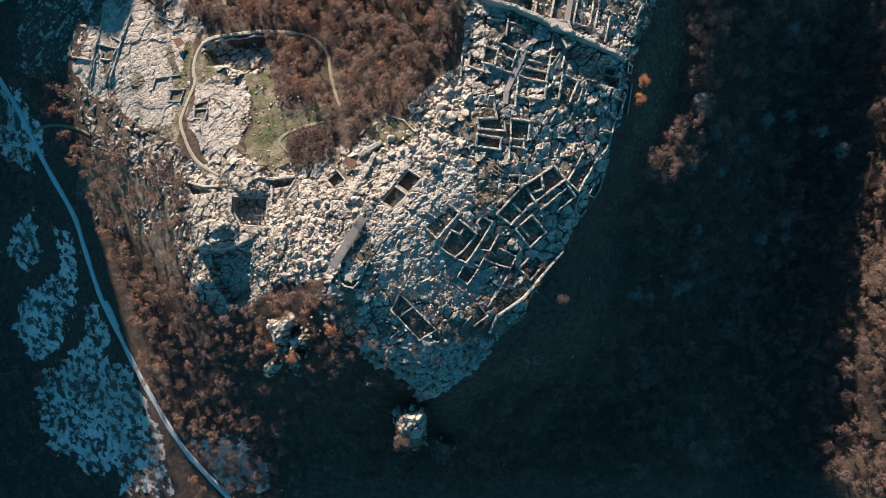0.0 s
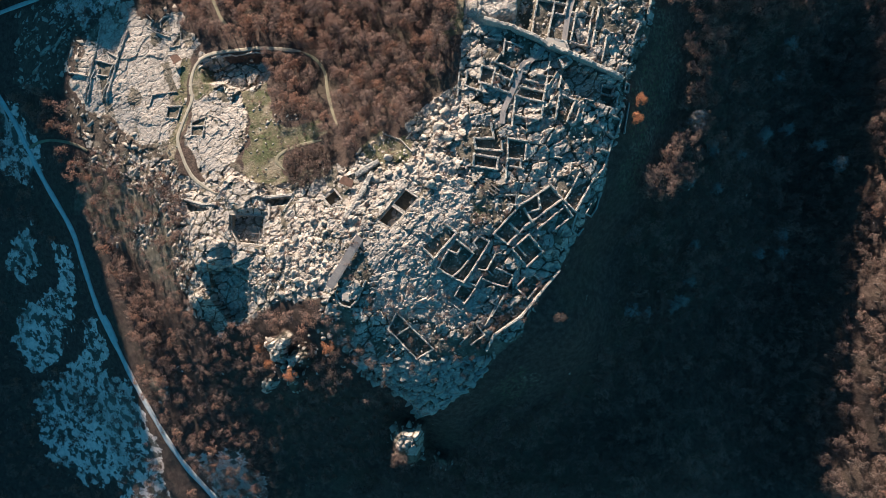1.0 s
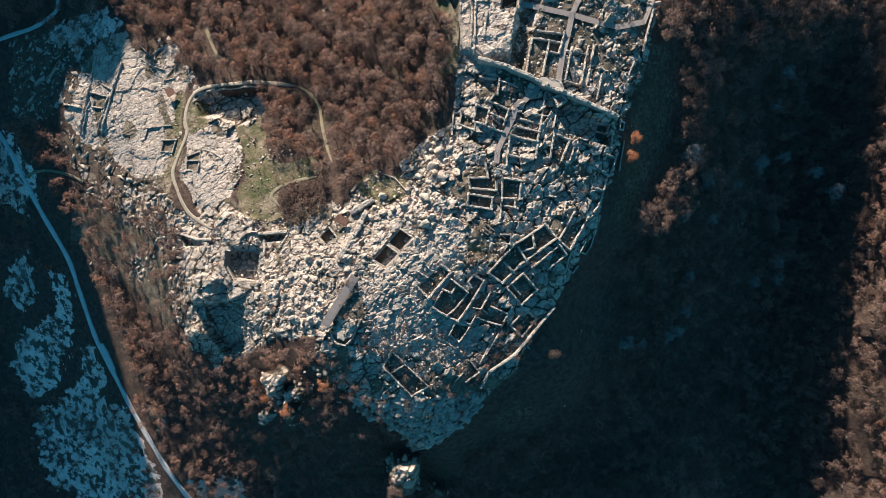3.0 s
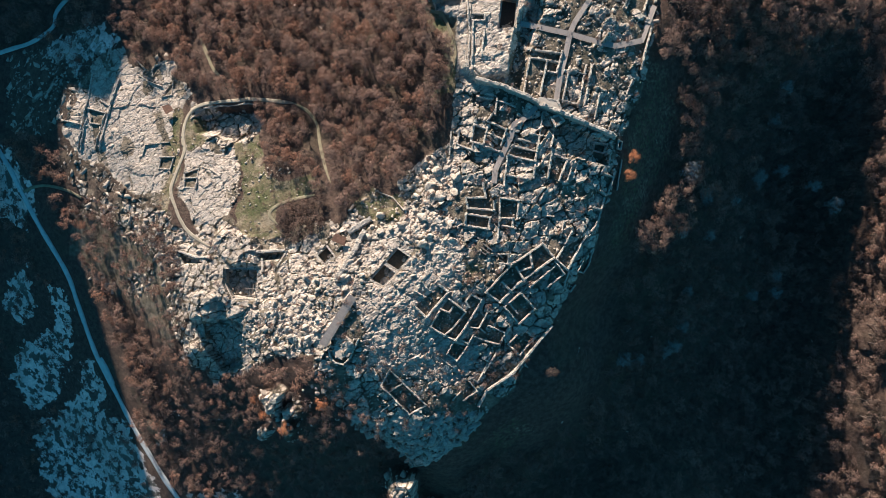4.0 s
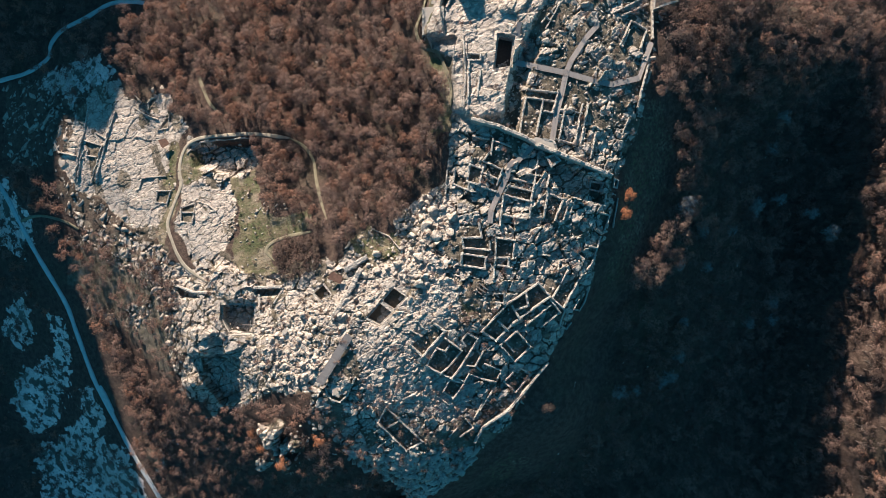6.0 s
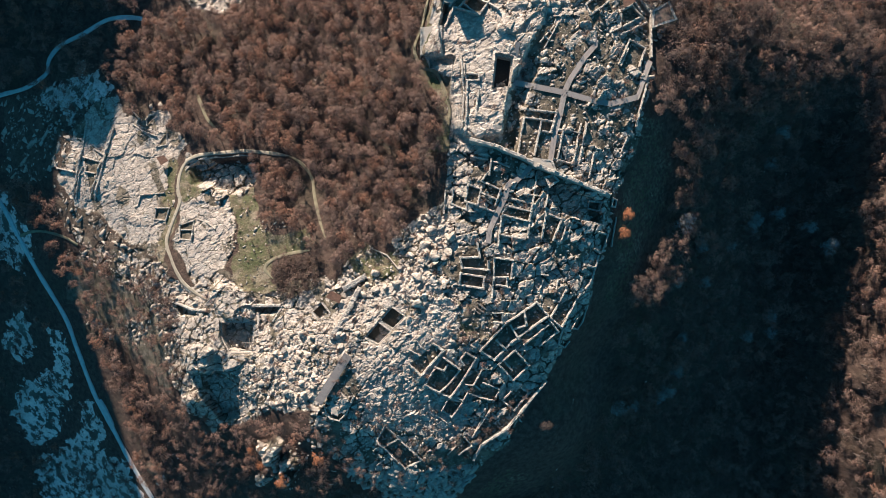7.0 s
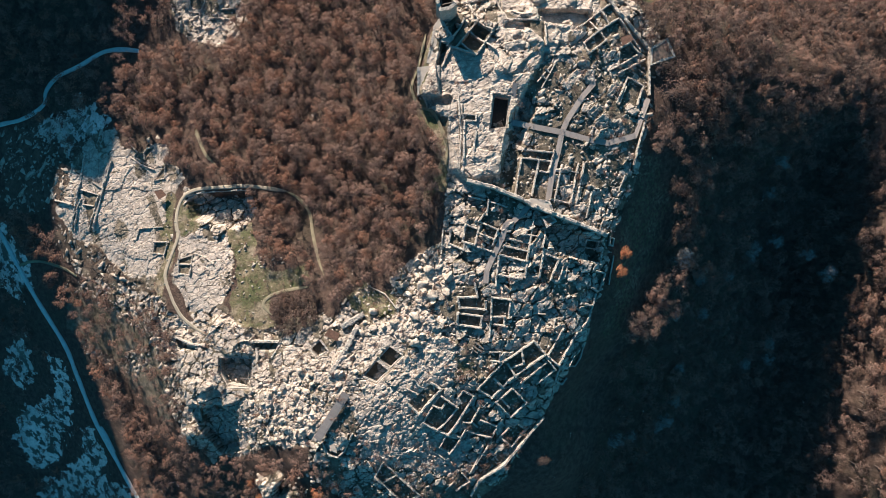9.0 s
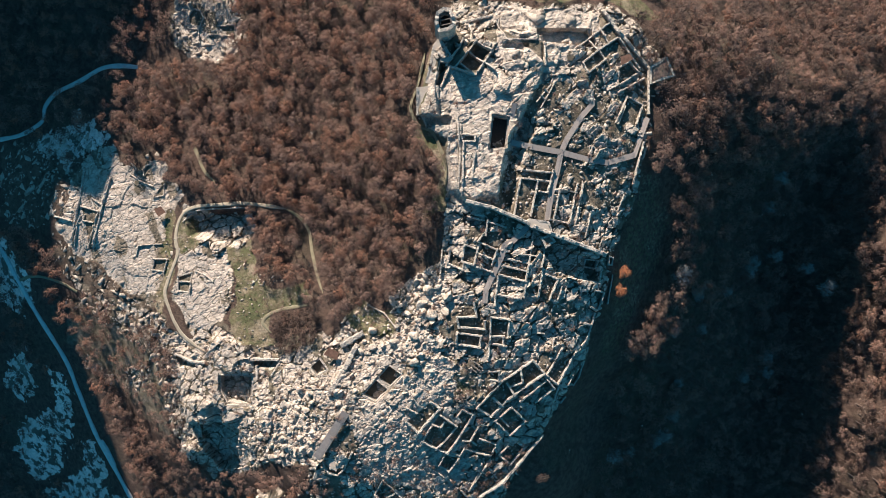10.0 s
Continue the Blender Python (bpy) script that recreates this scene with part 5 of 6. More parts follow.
# ---- built things ----
def ring_mesh(outer, thick, z0, z1, origin, jag=0.0, seed=1, steps=2.0):
    """A wall that closes on itself: outline, thickness, foot and top, with a jagged crown."""
    rng = random.Random(seed)
    pts = []
    for a, b in zip(outer, outer[1:] + outer[:1]):
        n = max(1, int(math.hypot(b[0] - a[0], b[1] - a[1]) / steps))
        pts += [(a[0] + (b[0] - a[0]) * k / n, a[1] + (b[1] - a[1]) * k / n) for k in range(n)]
    cx, cy = sum(p[0] for p in outer) / len(outer), sum(p[1] for p in outer) / len(outer)
    bm = bmesh.new()
    rings = []
    for x, y in pts:
        d = math.hypot(x - cx, y - cy)
        s = max(0.05, 1 - thick / d)
        ix, iy = cx + (x - cx) * s, cy + (y - cy) * s
        top = z1 + rng.uniform(-jag, jag)
        rings.append([bm.verts.new((px - origin[0], py - origin[1], pz - origin[2])) for px, py, pz in
                      ((x, y, z0), (x + rng.uniform(-0.1, 0.1), y, 0.5 * (z0 + top)), (x, y, top), (ix, iy, top + rng.uniform(-0.1, 0.1)), (ix, iy, z0))])
    for i in range(len(rings)):
        p, q = rings[i - 1], rings[i]
        for k in range(5):
            bm.faces.new((p[k], p[(k + 1) % 5], q[(k + 1) % 5], q[k]))
    bmesh.ops.recalc_face_normals(bm, faces=bm.faces)
    return bm


def slab_mesh(outline, z0, z1, origin, wave=0.05, seed=2):
    """A flat-topped solid on an outline, its top slightly uneven."""
    rng = random.Random(seed)
    bm = bmesh.new()
    cx, cy = sum(p[0] for p in outline) / len(outline), sum(p[1] for p in outline) / len(outline)
    lo = [bm.verts.new((x - origin[0], y - origin[1], z0 - origin[2])) for x, y in outline]
    hi = [bm.verts.new((x - origin[0], y - origin[1], z1 + rng.uniform(-wave, wave) - origin[2])) for x, y in outline]
    mid = bm.verts.new((cx - origin[0], cy - origin[1], z1 - origin[2]))
    for i in range(len(lo)):
        bm.faces.new((lo[i - 1], lo[i], hi[i], hi[i - 1]))
        bm.faces.new((hi[i - 1], hi[i], mid))
    bm.faces.new(lo)
    bmesh.ops.recalc_face_normals(bm, faces=bm.faces)
    return bm


def middle(outline):
    return sum(p[0] for p in outline) / len(outline), sum(p[1] for p in outline) / len(outline)


def pit(label, outline, rim, name="cistern", wall=0.7, seed=1, bed=None):
    """A sunken stone basin: one lining wall a side, a floor (by default coloured dark as shade)."""
    x, y = middle(outline)
    low = gz(x, y)
    ob = thing(name, x, y, low, label, "cistern" if name == "cistern" else "pit")
    for i, (a, b) in enumerate(zip(outline, outline[1:] + outline[:1])):
        n = max(1, int(math.hypot(b[0] - a[0], b[1] - a[1]) / 1.2))
        bm = bmesh.new()
        rng = random.Random(seed * 9 + i)
        box(bm, (a[0] - x, a[1] - y), (b[0] - x, b[1] - y), wall, -1.0, 1.0)
        bmesh.ops.subdivide_edges(bm, edges=[e for e in bm.edges if e.calc_length() > 3], cuts=n)
        za, zb = float(sample(SOFT, *a)), float(sample(SOFT, *b))
        dx, dy = b[0] - a[0], b[1] - a[1]
        for v in bm.verts:
            t = ((v.co.x + x - a[0]) * dx + (v.co.y + y - a[1]) * dy) / (dx * dx + dy * dy)
            if v.co.z > 0:
                v.co.z = max(za, zb) * 0.6 + (za + (zb - za) * t) * 0.4 + rim - low + rng.uniform(-0.12, 0.12)
        part("lining_wall", bm, MASONRY, ob)
    if bed is not False:
        part("pit_floor", slab_mesh(outline, low - 0.4, low + 0.25, ob.location), bed or SHADE_FLOOR, ob, "bare earth floor, in the cistern coloured dark as shade")
    return ob


def watchtower(outline, tall):
    """The horseshoe tower at the head of the summit, open at the top."""
    x, y = middle(outline)
    z = min(float(sample(SOFT, *p)) for p in outline)
    ob = thing("watchtower", x, y, z, "tall pale stone horseshoe tower, open to the sky", "tower")
    part("tower_wall", ring_mesh(outline, 1.25, z - 1, z + tall, ob.location, 0.35, 5, 1.0), MASONRY, ob)
    inner = [(x + (px - x) * 0.75, y + (py - y) * 0.75) for px, py in outline]
    # this dark floor paints in the shade down the tower's well
    part("inner_floor", slab_mesh(inner, z + tall - 6.0, z + tall - 5.2, ob.location), SHADE_FLOOR, ob, "inner floor coloured dark as the tower's shade")
    for k, (ax, ay, bx, by) in enumerate(((-1.9, 1.4, 1.6, 2.2), (-1.5, -1.9, 2.0, -1.1), (-1.9, 1.4, -1.5, -1.9), (1.6, 2.2, 2.0, -1.1), (-1.7, -0.2, 1.8, 0.5))):
        part("roof_beam", box(bmesh.new(), (ax, ay), (bx, by), 0.28, tall - 1.0 - 0.02 * k, tall - 0.75 - 0.02 * k), RAIL, ob)
    return ob


def bastion(label, outline, up, material, parapet=0.0):
    x, y = middle(outline)
    zs = [float(sample(SOFT, *p)) for p in outline]
    ob = thing("bastion", x, y, min(zs), label, "bastion")
    part("core", slab_mesh(outline, min(zs) - 1.5, max(zs) + up, ob.location, 0.08), material, ob)
    part("facing", ring_mesh(outline, 0.9, min(zs) - 1.5, max(zs) + up + 0.12 + parapet, ob.location, 0.12, 7, 1.5), MASONRY, ob)
    return ob


def sheet_roof(label, outline, up):
    """A low shelter: sloping metal sheet on four posts."""
    x, y = middle(outline)
    z = max(float(sample(SOFT, *p)) for p in outline)
    ob = thing("shelter_roof", x, y, z, label, "shelter")
    part("sheet", slab_mesh(outline, z + up, z + up + 0.1, ob.location, 0.03), RUST, ob)
    for px, py in outline:
        qx, qy = (px - x) * 0.86, (py - y) * 0.86
        part("post", box(bmesh.new(), (qx - 0.07, qy), (qx + 0.07, qy), 0.14, gz(x + qx, y + qy) - 0.3 - z, up), RAIL, ob)
    return ob


def beams(name, label, lines, thick, up):
    x, y = lines[0][0]
    z = float(sample(SOFT, x, y))
    ob = thing(name, x, y, z, label, "timber")
    for a, b in lines:
        zz = max(gz(*a), gz(*b)) - z + up
        part("beam", box(bmesh.new(), (a[0] - x, a[1] - y), (b[0] - x, b[1] - y), thick, zz, zz + thick), RAIL, ob)
    return ob


# ---- ruins ----
for _lines, _wide, _tall, _label in HOUSES:
    if _label in (HOUSE, HALL):
        ruin("house_ruin", _label, "ruin", _lines, _wide, _tall, "ruined houses of the town")
    else:
        ruin("ruined_wall", _label, "stone wall", _lines, _wide, _tall)
ruin("rampart", "pale rubble stone rampart wall with a worn uneven top", "stone wall", [[(-102.2, 45.5), (-100.7, 47.8), (-97.1, 49.8), (-88.6, 50.6), (-74.3, 51)]], 0.624, 0.6)
ruin("rampart", "pale rubble stone rampart wall with a worn uneven top", "stone wall", [[(11.3, 52), (19.5, 50), (29.4, 45.9), (34.8, 43.1), (44, 39.5), (60.1, 33.3)]], 1.404, 3.2)
ruin("rampart", "pale rubble stone rampart wall with a worn uneven top", "stone wall", [[(61, 120.5), (66, 113.3), (78.6, 101.2)]], 1.248, 2.2)
ruin("rampart", "pale rubble stone rampart wall with a worn uneven top", "stone wall", [[(66.5, 110.8), (70.5, 105.6), (75.1, 100.5)]], 0.702, 1.6)
ruin("rampart", "pale rubble stone rampart wall with a worn uneven top", "stone wall", [[(78.5, 100.9), (78.2, 91.8), (77.9, 84.4)]], 0.702, 1.8)
ruin("rampart", "pale rubble stone rampart wall with a worn uneven top", "stone wall", [[(75.8, 73.6), (73.3, 65.8), (71.9, 58.7)]], 0.702, 1.8)
ruin("rampart", "pale rubble stone rampart wall with a worn uneven top", "stone wall", [[(39.7, -35.9), (31.8, -45.2), (25.4, -52.8), (15.5, -59.7), (12.9, -65.4)]], 1.014, 2)
ruin("rampart", "pale rubble stone rampart wall with a worn uneven top", "stone wall", [[(13.3, -73.4), (7.6, -79.2), (-1.5, -86.6), (-11.8, -93.9)]], 0.624, 1.2)
ruin("rampart", "pale rubble stone rampart wall with a worn uneven top", "stone wall", [[(-16.3, -84.6), (-12.4, -93.9)]], 0.624, 1.6)
ruin("rampart", "pale rubble stone rampart wall with a worn uneven top", "stone wall", [[(-42.5, -43.9), (-41.8, -46.7), (-40.2, -48.8), (-37.1, -49.4), (-34.5, -46.9), (-31.2, -39.9)]], 0.624, 1.2)
ruin("rampart", "pale rubble stone rampart wall with a worn uneven top", "stone wall", [[(-40.4, -44.4), (-39.7, -46.7), (-37.6, -47.4)]], 0.546, 0.9)
ruin("rampart", "pale rubble stone rampart wall with a worn uneven top", "stone wall", [[(-71.5, -8.2), (-60.9, -7.6)]], 1.248, 1.5)
ruin("rampart", "pale rubble stone rampart wall with a worn uneven top", "stone wall", [[(-70, -11.1), (-69.6, -15.3)]], 1.092, 1.5)
ruin("rampart", "pale rubble stone rampart wall with a worn uneven top", "stone wall", [[(-81.7, -25.8), (-70.8, -26.9)]], 1.014, 1)
ruin("rampart", "pale rubble stone rampart wall with a worn uneven top", "stone wall", [[(-105.6, -8.1), (-98.3, -10.2), (-92, -10.4)]], 1.014, 1.2)
ruin("rampart", "pale rubble stone rampart wall with a worn uneven top", "stone wall", [[(-25.5, 14.3), (-19, 11.6), (-14.7, 6.8)]], 0.39, 0.9)
ruin("rampart", "pale rubble stone rampart wall with a worn uneven top", "stone wall", [[(-34.5, -0.5), (-27.9, 3.5)]], 2.184, 1.8)
ruin("rampart", "pale rubble stone rampart wall with a worn uneven top", "stone wall", [[(-29.6, -1.1), (-33.3, -8.3), (-39.1, -17.8)]], 2.028, 1.4)

# ---- roads and paths ----
for _line, _wide in zip(ROADS, (2.9, 1.39, 4.4, 2.0)):
    ribbon("road", _line, _wide, 0.38, ROAD if _wide > 1.4 else WORN, "pale gravel valley road", "road")
for _line, _wide in zip(FOOTPATHS, (1.7, 1.4, 1.2, 1.65, 1.6)):
    ribbon("path", _line, _wide, 0.10, PATH if _wide > 1.66 else WORN, "trodden pale earth footpath", "path", taper=7)

# ---- timber walkways ----
walkway("walkway", "grey timber boardwalk with low handrails over the ruins", [(55.1, 89.1), (55.7, 86.5), (51.9, 82.2), (46.4, 73.8), (44.6, 69.8)], 1.9, 0.55)
walkway("walkway", "grey timber boardwalk with low handrails over the ruins", [(26.7, 72.8), (33.7, 71.3), (44.6, 69.4), (54, 67), (61.4, 65.9), (71.7, 68.8), (77.5, 82.9)], 2, 0.55)
walkway("walkway", "grey timber boardwalk with low handrails over the ruins", [(44.4, 69), (42.8, 61.4), (40.8, 54.4), (39.4, 45.5)], 1.9, 0.55)
walkway("walkway", "grey timber boardwalk with low handrails over the ruins", [(27.5, 86), (26.7, 80), (26.1, 72.8)], 1.6, 0.55)
walkway("walkway", "grey timber boardwalk with low handrails over the ruins", [(32.4, 43.1), (27.2, 38.1), (24.4, 36.7), (23.2, 32.1), (19.4, 24.1), (17.8, 20.5), (17.4, 16)], 1.9, 0.55)
walkway("viewing_deck", "long grey timber viewing deck over the apse", [(-32.9, -24.1), (-44.3, -42.2)], 3.1, 2.2, category="deck", planks=18)

# ---- woods, bushes and boulders ----
_road, _foot = near_line(ROADS[:3], 3.2), near_line(ROADS[3:] + FOOTPATHS, 2.4)
_verge = near_line([ROADS[0][3:9]], 15.0)
_lanes, _deck = near_line(FOOTPATHS + DECKS, 1.7), near_line(DECKS[-1:], 3.0)


def _clear(x, y):
    return _road(x, y) or _foot(x, y)


def _roadside(x, y):
    return _clear(x, y) or _verge(x, y)


def _kept(x, y):
    return in_pit(x, y) or _lanes(x, y) or _deck(x, y)


def _town(x, y):
    return _kept(x, y) or float(sample(MASKS["slab"], x, y)) > 0.4 or float(sample(MASKS["boulder"], x, y)) > 0.5 or (float(sample(_cover[..., 0], x, y)) < 0.3 and int(x * 7.3 + y * 3.1) % 5 < 3)


def _rooms(x, y):
    return _lanes(x, y) or _deck(x, y) or float(sample(MASKS["slab"], x, y)) > 0.4 or float(sample(MASKS["boulder"], x, y)) > 0.5 or any(inside(np.array([x]), np.array([y]), o, 1.0)[0] > 0.3 for o, d in SUNKEN if d > 2.5)


def _scrub(x, y):
    return _clear(x, y) or _verge(x, y) or any(inside(np.array([x]), np.array([y]), o, 6.0)[0] > 0.05 for o in SOUTH_CRAGS) or float(sample(_cover[..., 0], x, y)) > 0.6 or (float(inside(np.array([x]), np.array([y]), WEST_SLOPE, 6.0)[0]) > 0.5 and int(x * 5.7 + y * 3.3) % 7 < 6)


def _meadow(x, y):
    return _clear(x, y) or any(inside(np.array([x]), np.array([y]), o, 2.0)[0] > 0.5 for o in CLEARINGS)


_spots = scatter(WOODS_CENTRAL, 4.45, 5, _clear)
_near = sorted(_spots, key=lambda p: math.hypot(p[0] + 40, p[1] - 55))
single_trees(_near[:290], FINE_TREES, "tree", "brown oak tree with withered autumn leaves on the hill", "oaks of the hilltop wood", 6, 0.65, 1.3, (0.15, 0.9))
woods("oak_wood", _near[290:], FINE_TREES, 7, "brown withered oak wood", 0.65, 1.3, (0.15, 0.9))
# leaf tones kept low to deepen this slope's shade; the sunlit stand below is lighter
woods("eastern_wood", scatter(WOODS_EAST, 5.9, 8, _meadow), TREES, 9, "brown withered oak wood on the steep slope, leaves darkened for shade", 0.7, 1.5, (0.0, 0.33))
woods("north_eastern_wood", scatter([[(79, 118), (90, 140), (86, 168), (221, 158), (225, 90), (150, 76), (100, 66), (86, 80), (93, 100)]], 6.4, 72, _meadow), TREES, 73, "dense brown withered oak wood on the sunlit slope", 0.7, 1.3, (0.15, 0.8))
woods("ridge_wood", scatter([RIDGE[:9] + [(235, -160), (235, 40)]], 5.0, 58), TREES, 59, "brown withered oak wood on the sunlit far ridge")
woods("western_scrub", scatter(WOODS_WEST, 4.8, 10, _scrub), TREES + BUSHES, 11, "brown withered scrub and low oaks", 0.6, 1.05, (0.1, 0.75))
woods("north_western_wood", scatter(WOODS_NORTH_WEST, 6.0, 12, _roadside), TREES, 13, "brown withered oak wood on the valley side")
woods("valley_scrub", scatter(WOODS_LOW, 6.2, 14, _clear), TREES + BUSHES, 15, "dark valley scrub and low trees", 0.6, 1.0)
boulders(scatter(BOULDERY, 3.6, 20, _kept, 0.8), 0.9, 2.4, "rounded pale tuff boulder lying among others", "boulders on the rock spur", 21)
broken_rock("rock_blocks", scatter([HILLTOP], 2.1, 22, _town, 0.55), 0.3, 1.35, 23, "angular pale tuff blocks breaking through the hilltop", (0.35, 0.7), stray=0.35, deep=-0.1, tip=0.22)
loose_slabs(scatter([SPUR], 1.62, 60, _rooms, 0.95)[:300], 0.6, 2.0, 74)
broken_rock("rubble", scatter([HILLTOP, SPUR, PINNACLE], 1.4, 26, _rooms, 0.6), 0.15, 0.62, 27, "loose pale rubble stones among the ruins", stray=1.5)
broken_rock("crag_blocks", scatter(BOULDERY, 2.0, 28, _kept, 0.6), 0.35, 1.2, 29, "smaller rounded blocks of the rock spur", (0.6, 0.95), stray=0.9, tip=0.4, deep=0.1, kinds=PEBBLES)
broken_rock("south_crag_blocks", scatter(SOUTH_CRAGS + [PINNACLE], 2.2, 62, None, 0.8), 0.7, 2.4, 63, "rugged pale crag blocks below the hilltop", (0.7, 1.2), stray=0.9, tip=0.4, deep=0.2, kinds=PEBBLES)
broken_rock("crag_stones", scatter([[(-73, -62), (-50, -60), (-43, -65), (-54, -74), (-60, -86), (-71, -80)]], 2.6, 70, None, 0.7), 0.4, 1.5, 71, "pale boulders strewn between the crags", (0.6, 1.0), stray=1.2, deep=0.15, kinds=PEBBLES)
broken_rock("ledge_blocks", scatter(WEST_CRAGS + [LOW_LEDGE, OUTCROP], 2.3, 45, _kept, 0.55), 0.35, 1.35, 46, "pale blocks on the western ledges", stray=1.2)
broken_rock("shaded_ledges", scatter(SHADED_LEDGES, 2.7, 64, _clear, 0.5), 0.35, 1.5, 65, "long low rock ledges on the shaded western shoulder", (0.12, 0.25), lie=1.05, stray=0.2, tip=0.06, deep=0.0, stretch=1.7)
broken_rock("yard_blocks", scatter([SUNKEN[6][0], SUNKEN[3][0]], 2.2, 68, None, 0.6), 0.3, 1.3, 69, "fallen blocks in the sunken yards", (0.5, 1.0), stray=0.8)
broken_rock("hollow_blocks", scatter([HOLLOW_RUBBLE], 1.9, 66, None, 0.7), 0.25, 0.9, 67, "tumbled pale stones below the curved path wall", stray=1.5)
woods("ledge_scrub", scatter(WEST_CRAGS + [LOW_LEDGE], 3.5, 47, _clear, 0.5), BUSHES, 48, "brown scrub on the western rock ledges", 0.5, 1.15, (0.0, 0.55))
woods("slope_scrub", scatter([WEST_SLOPE], 3.4, 75, _clear, 0.4), BUSHES, 76, "brown and olive scrub on the western slope", 0.5, 1.1, (0.1, 0.6))
woods("boulder_scrub", scatter(BOULDERY, 5.5, 49, _kept, 0.5), BUSHES, 50, "dry brown weeds between the boulders", 0.25, 0.6, (0.3, 0.6))
broken_rock("hollow_rubble", scatter([[(-76.9, 31.4), (-74.1, 29.8), (-77.4, 21.4), (-79.5, 14.8), (-82.9, 8.1), (-84.2, 10.3), (-80.8, 19.2), (-79.1, 25.8)], [(-75, 21.9), (-69.3, 24.8), (-59.9, 23.8), (-58.6, 21.3), (-70.3, 20.2), (-72.5, 17.1)]], 1.5, 53, None, 0.7), 0.2, 0.75, 54, "pale stone heaps in the grassy hollow", stray=1.5)
broken_rock("summit_ledges", scatter([[(25.4, 123.1), (38.6, 121.8), (57.4, 122), (58.8, 112.3), (48.2, 106.6), (46.1, 101.5), (37.9, 99.3), (25.9, 98.9), (22.6, 111.9)]], 4.6, 51, _kept, 0.75), 1.0, 2.6, 52, "long pale rock ledges across the summit", (0.35, 0.6), 0.05, 0.16, -0.1, 0.10)
broken_rock("slab_ledges", scatter(SLABS, 4.6, 43, _kept, 0.4), 0.4, 1.5, 44, "low pale ledges on the rock slabs", (0.14, 0.25), 0.37, 0.2, -0.05, 0.06)
woods("spur_scrub", scatter([SPUR], 2.6, 79, _rooms, 0.4), BUSHES, 80, "dark dry weeds between the slabs of the spur", 0.25, 0.7, (0.0, 0.35))
woods("hilltop_scrub", scatter([HILLTOP], 6.5, 24, in_pit, 0.5), BUSHES, 25, "low withered brown scrub between the rocks", 0.3, 0.75, (0.0, 0.6))

# ---- towers, bastions, basins and shelters ----
watchtower([(0, 112), (0.6, 115.3), (3.1, 117), (5.3, 116.6), (6.8, 113.8), (7.2, 110.9), (4.9, 109.2), (1.4, 108.6)], 17.0)
bastion("pale paved rampart platform beside the tower", [(-0.8, 106.5), (1.6, 110.1), (6.4, 102.4), (4.8, 100.9), (1.8, 101.3), (0.2, 93.1), (-3.4, 93.8)], 0.5, PAVING)
bastion("pale squared rock bastion on the summit edge", [(-6.6, 92.2), (1.2, 92.9), (1.2, 82.8), (-6.6, 82.4)], 0.4, PAVING)
bastion("pale paved landing where walkways cross the wall", [(31.6, 44.5), (33, 46.1), (39.8, 45.1), (41, 41.9), (39, 41.1), (33.4, 42.9)], 2.2, PAVING)
bastion("square stone bastion filled with red-brown soil", [(78.3, 101.4), (84.6, 104.9), (87.6, 98), (78.3, 94.9)], 2.2, SOIL, 0.25)
bastion("stone pier against the cross wall", [(37, 39.3), (40.4, 40.5), (42.4, 37.9), (38.8, 35.5)], 1.6, SOIL, 0.3)
_apse = [(-35.8, -36.5), (-32.1, -35.3), (-32.5, -39.7), (-35.8, -46), (-37.8, -47.3), (-39.6, -46.4), (-40.3, -43.6)]
_ax, _ay = middle(_apse)
_az = sum(float(sample(SOFT, *p)) for p in _apse) / len(_apse) - 0.35
tagged(part("apse_floor", slab_mesh(_apse, _az - 2.5, _az + 0.1, (0, 0, 0)), PAVING, None), "pale levelled floor of the ruined apse", "floor", kind="structure")
pit("deep rectangular rock-cut cistern, its floor coloured dark as shade", [(20.2, 82.4), (25.8, 81.3), (24.9, 70.9), (18.8, 70.1)], 0.15)
pit("walled stone basin with a muddy floor", [(-27, -18.2), (-22, -12.4), (-17.2, -15.9), (-22.2, -21)], 0.35, seed=3, bed=MUD)
pit("walled stone basin with a muddy floor", [(-21.6, -12), (-17, -6.7), (-12, -10.1), (-16.8, -15.2)], 0.35, seed=3, bed=MUD)
pit("small square stone basin with an earth floor", [(-47.7, -9.5), (-43.7, -5.9), (-40.3, -10), (-44.9, -12.9)], 0.3, seed=4, bed=MUD)
pit("large rock-cut hall open to the sky", [(-85.5, -14.4), (-71.6, -14.9), (-71.9, -26.6), (-82.1, -26.6), (-85.4, -20.6)], 0.1, "sunken_hall", seed=5, bed=False)
sheet_roof("rusty brown metal sheet shelter on posts", [(66.5, 104), (69.8, 105.1), (71.1, 103.2), (66.9, 100.9)], 1.6)
sheet_roof("rusty brown metal sheet shelter by the basin", [(-41.7, -3.9), (-39.8, -1.4), (-36.1, -3), (-36.6, -6.1)], 1.4)
sheet_roof("small brown shelter beside the footpath", [(-114.4, 50.6), (-111.4, 51.5), (-109.5, 49.2), (-112.6, 47.4)], 1.8)
beams("timber_grille", "dark timber grille over the hall", [((-75.2, -19.9), (-75.8, -26.1)), ((-74.1, -19.8), (-74.5, -26.2)), ((-72.9, -19.9), (-73.3, -26.3)), ((-71.7, -20.1), (-72.1, -26.4)), ((-76, -22.1), (-71.1, -22.4)), ((-76.2, -24.8), (-71.4, -24.8))], 0.35, 0.9)
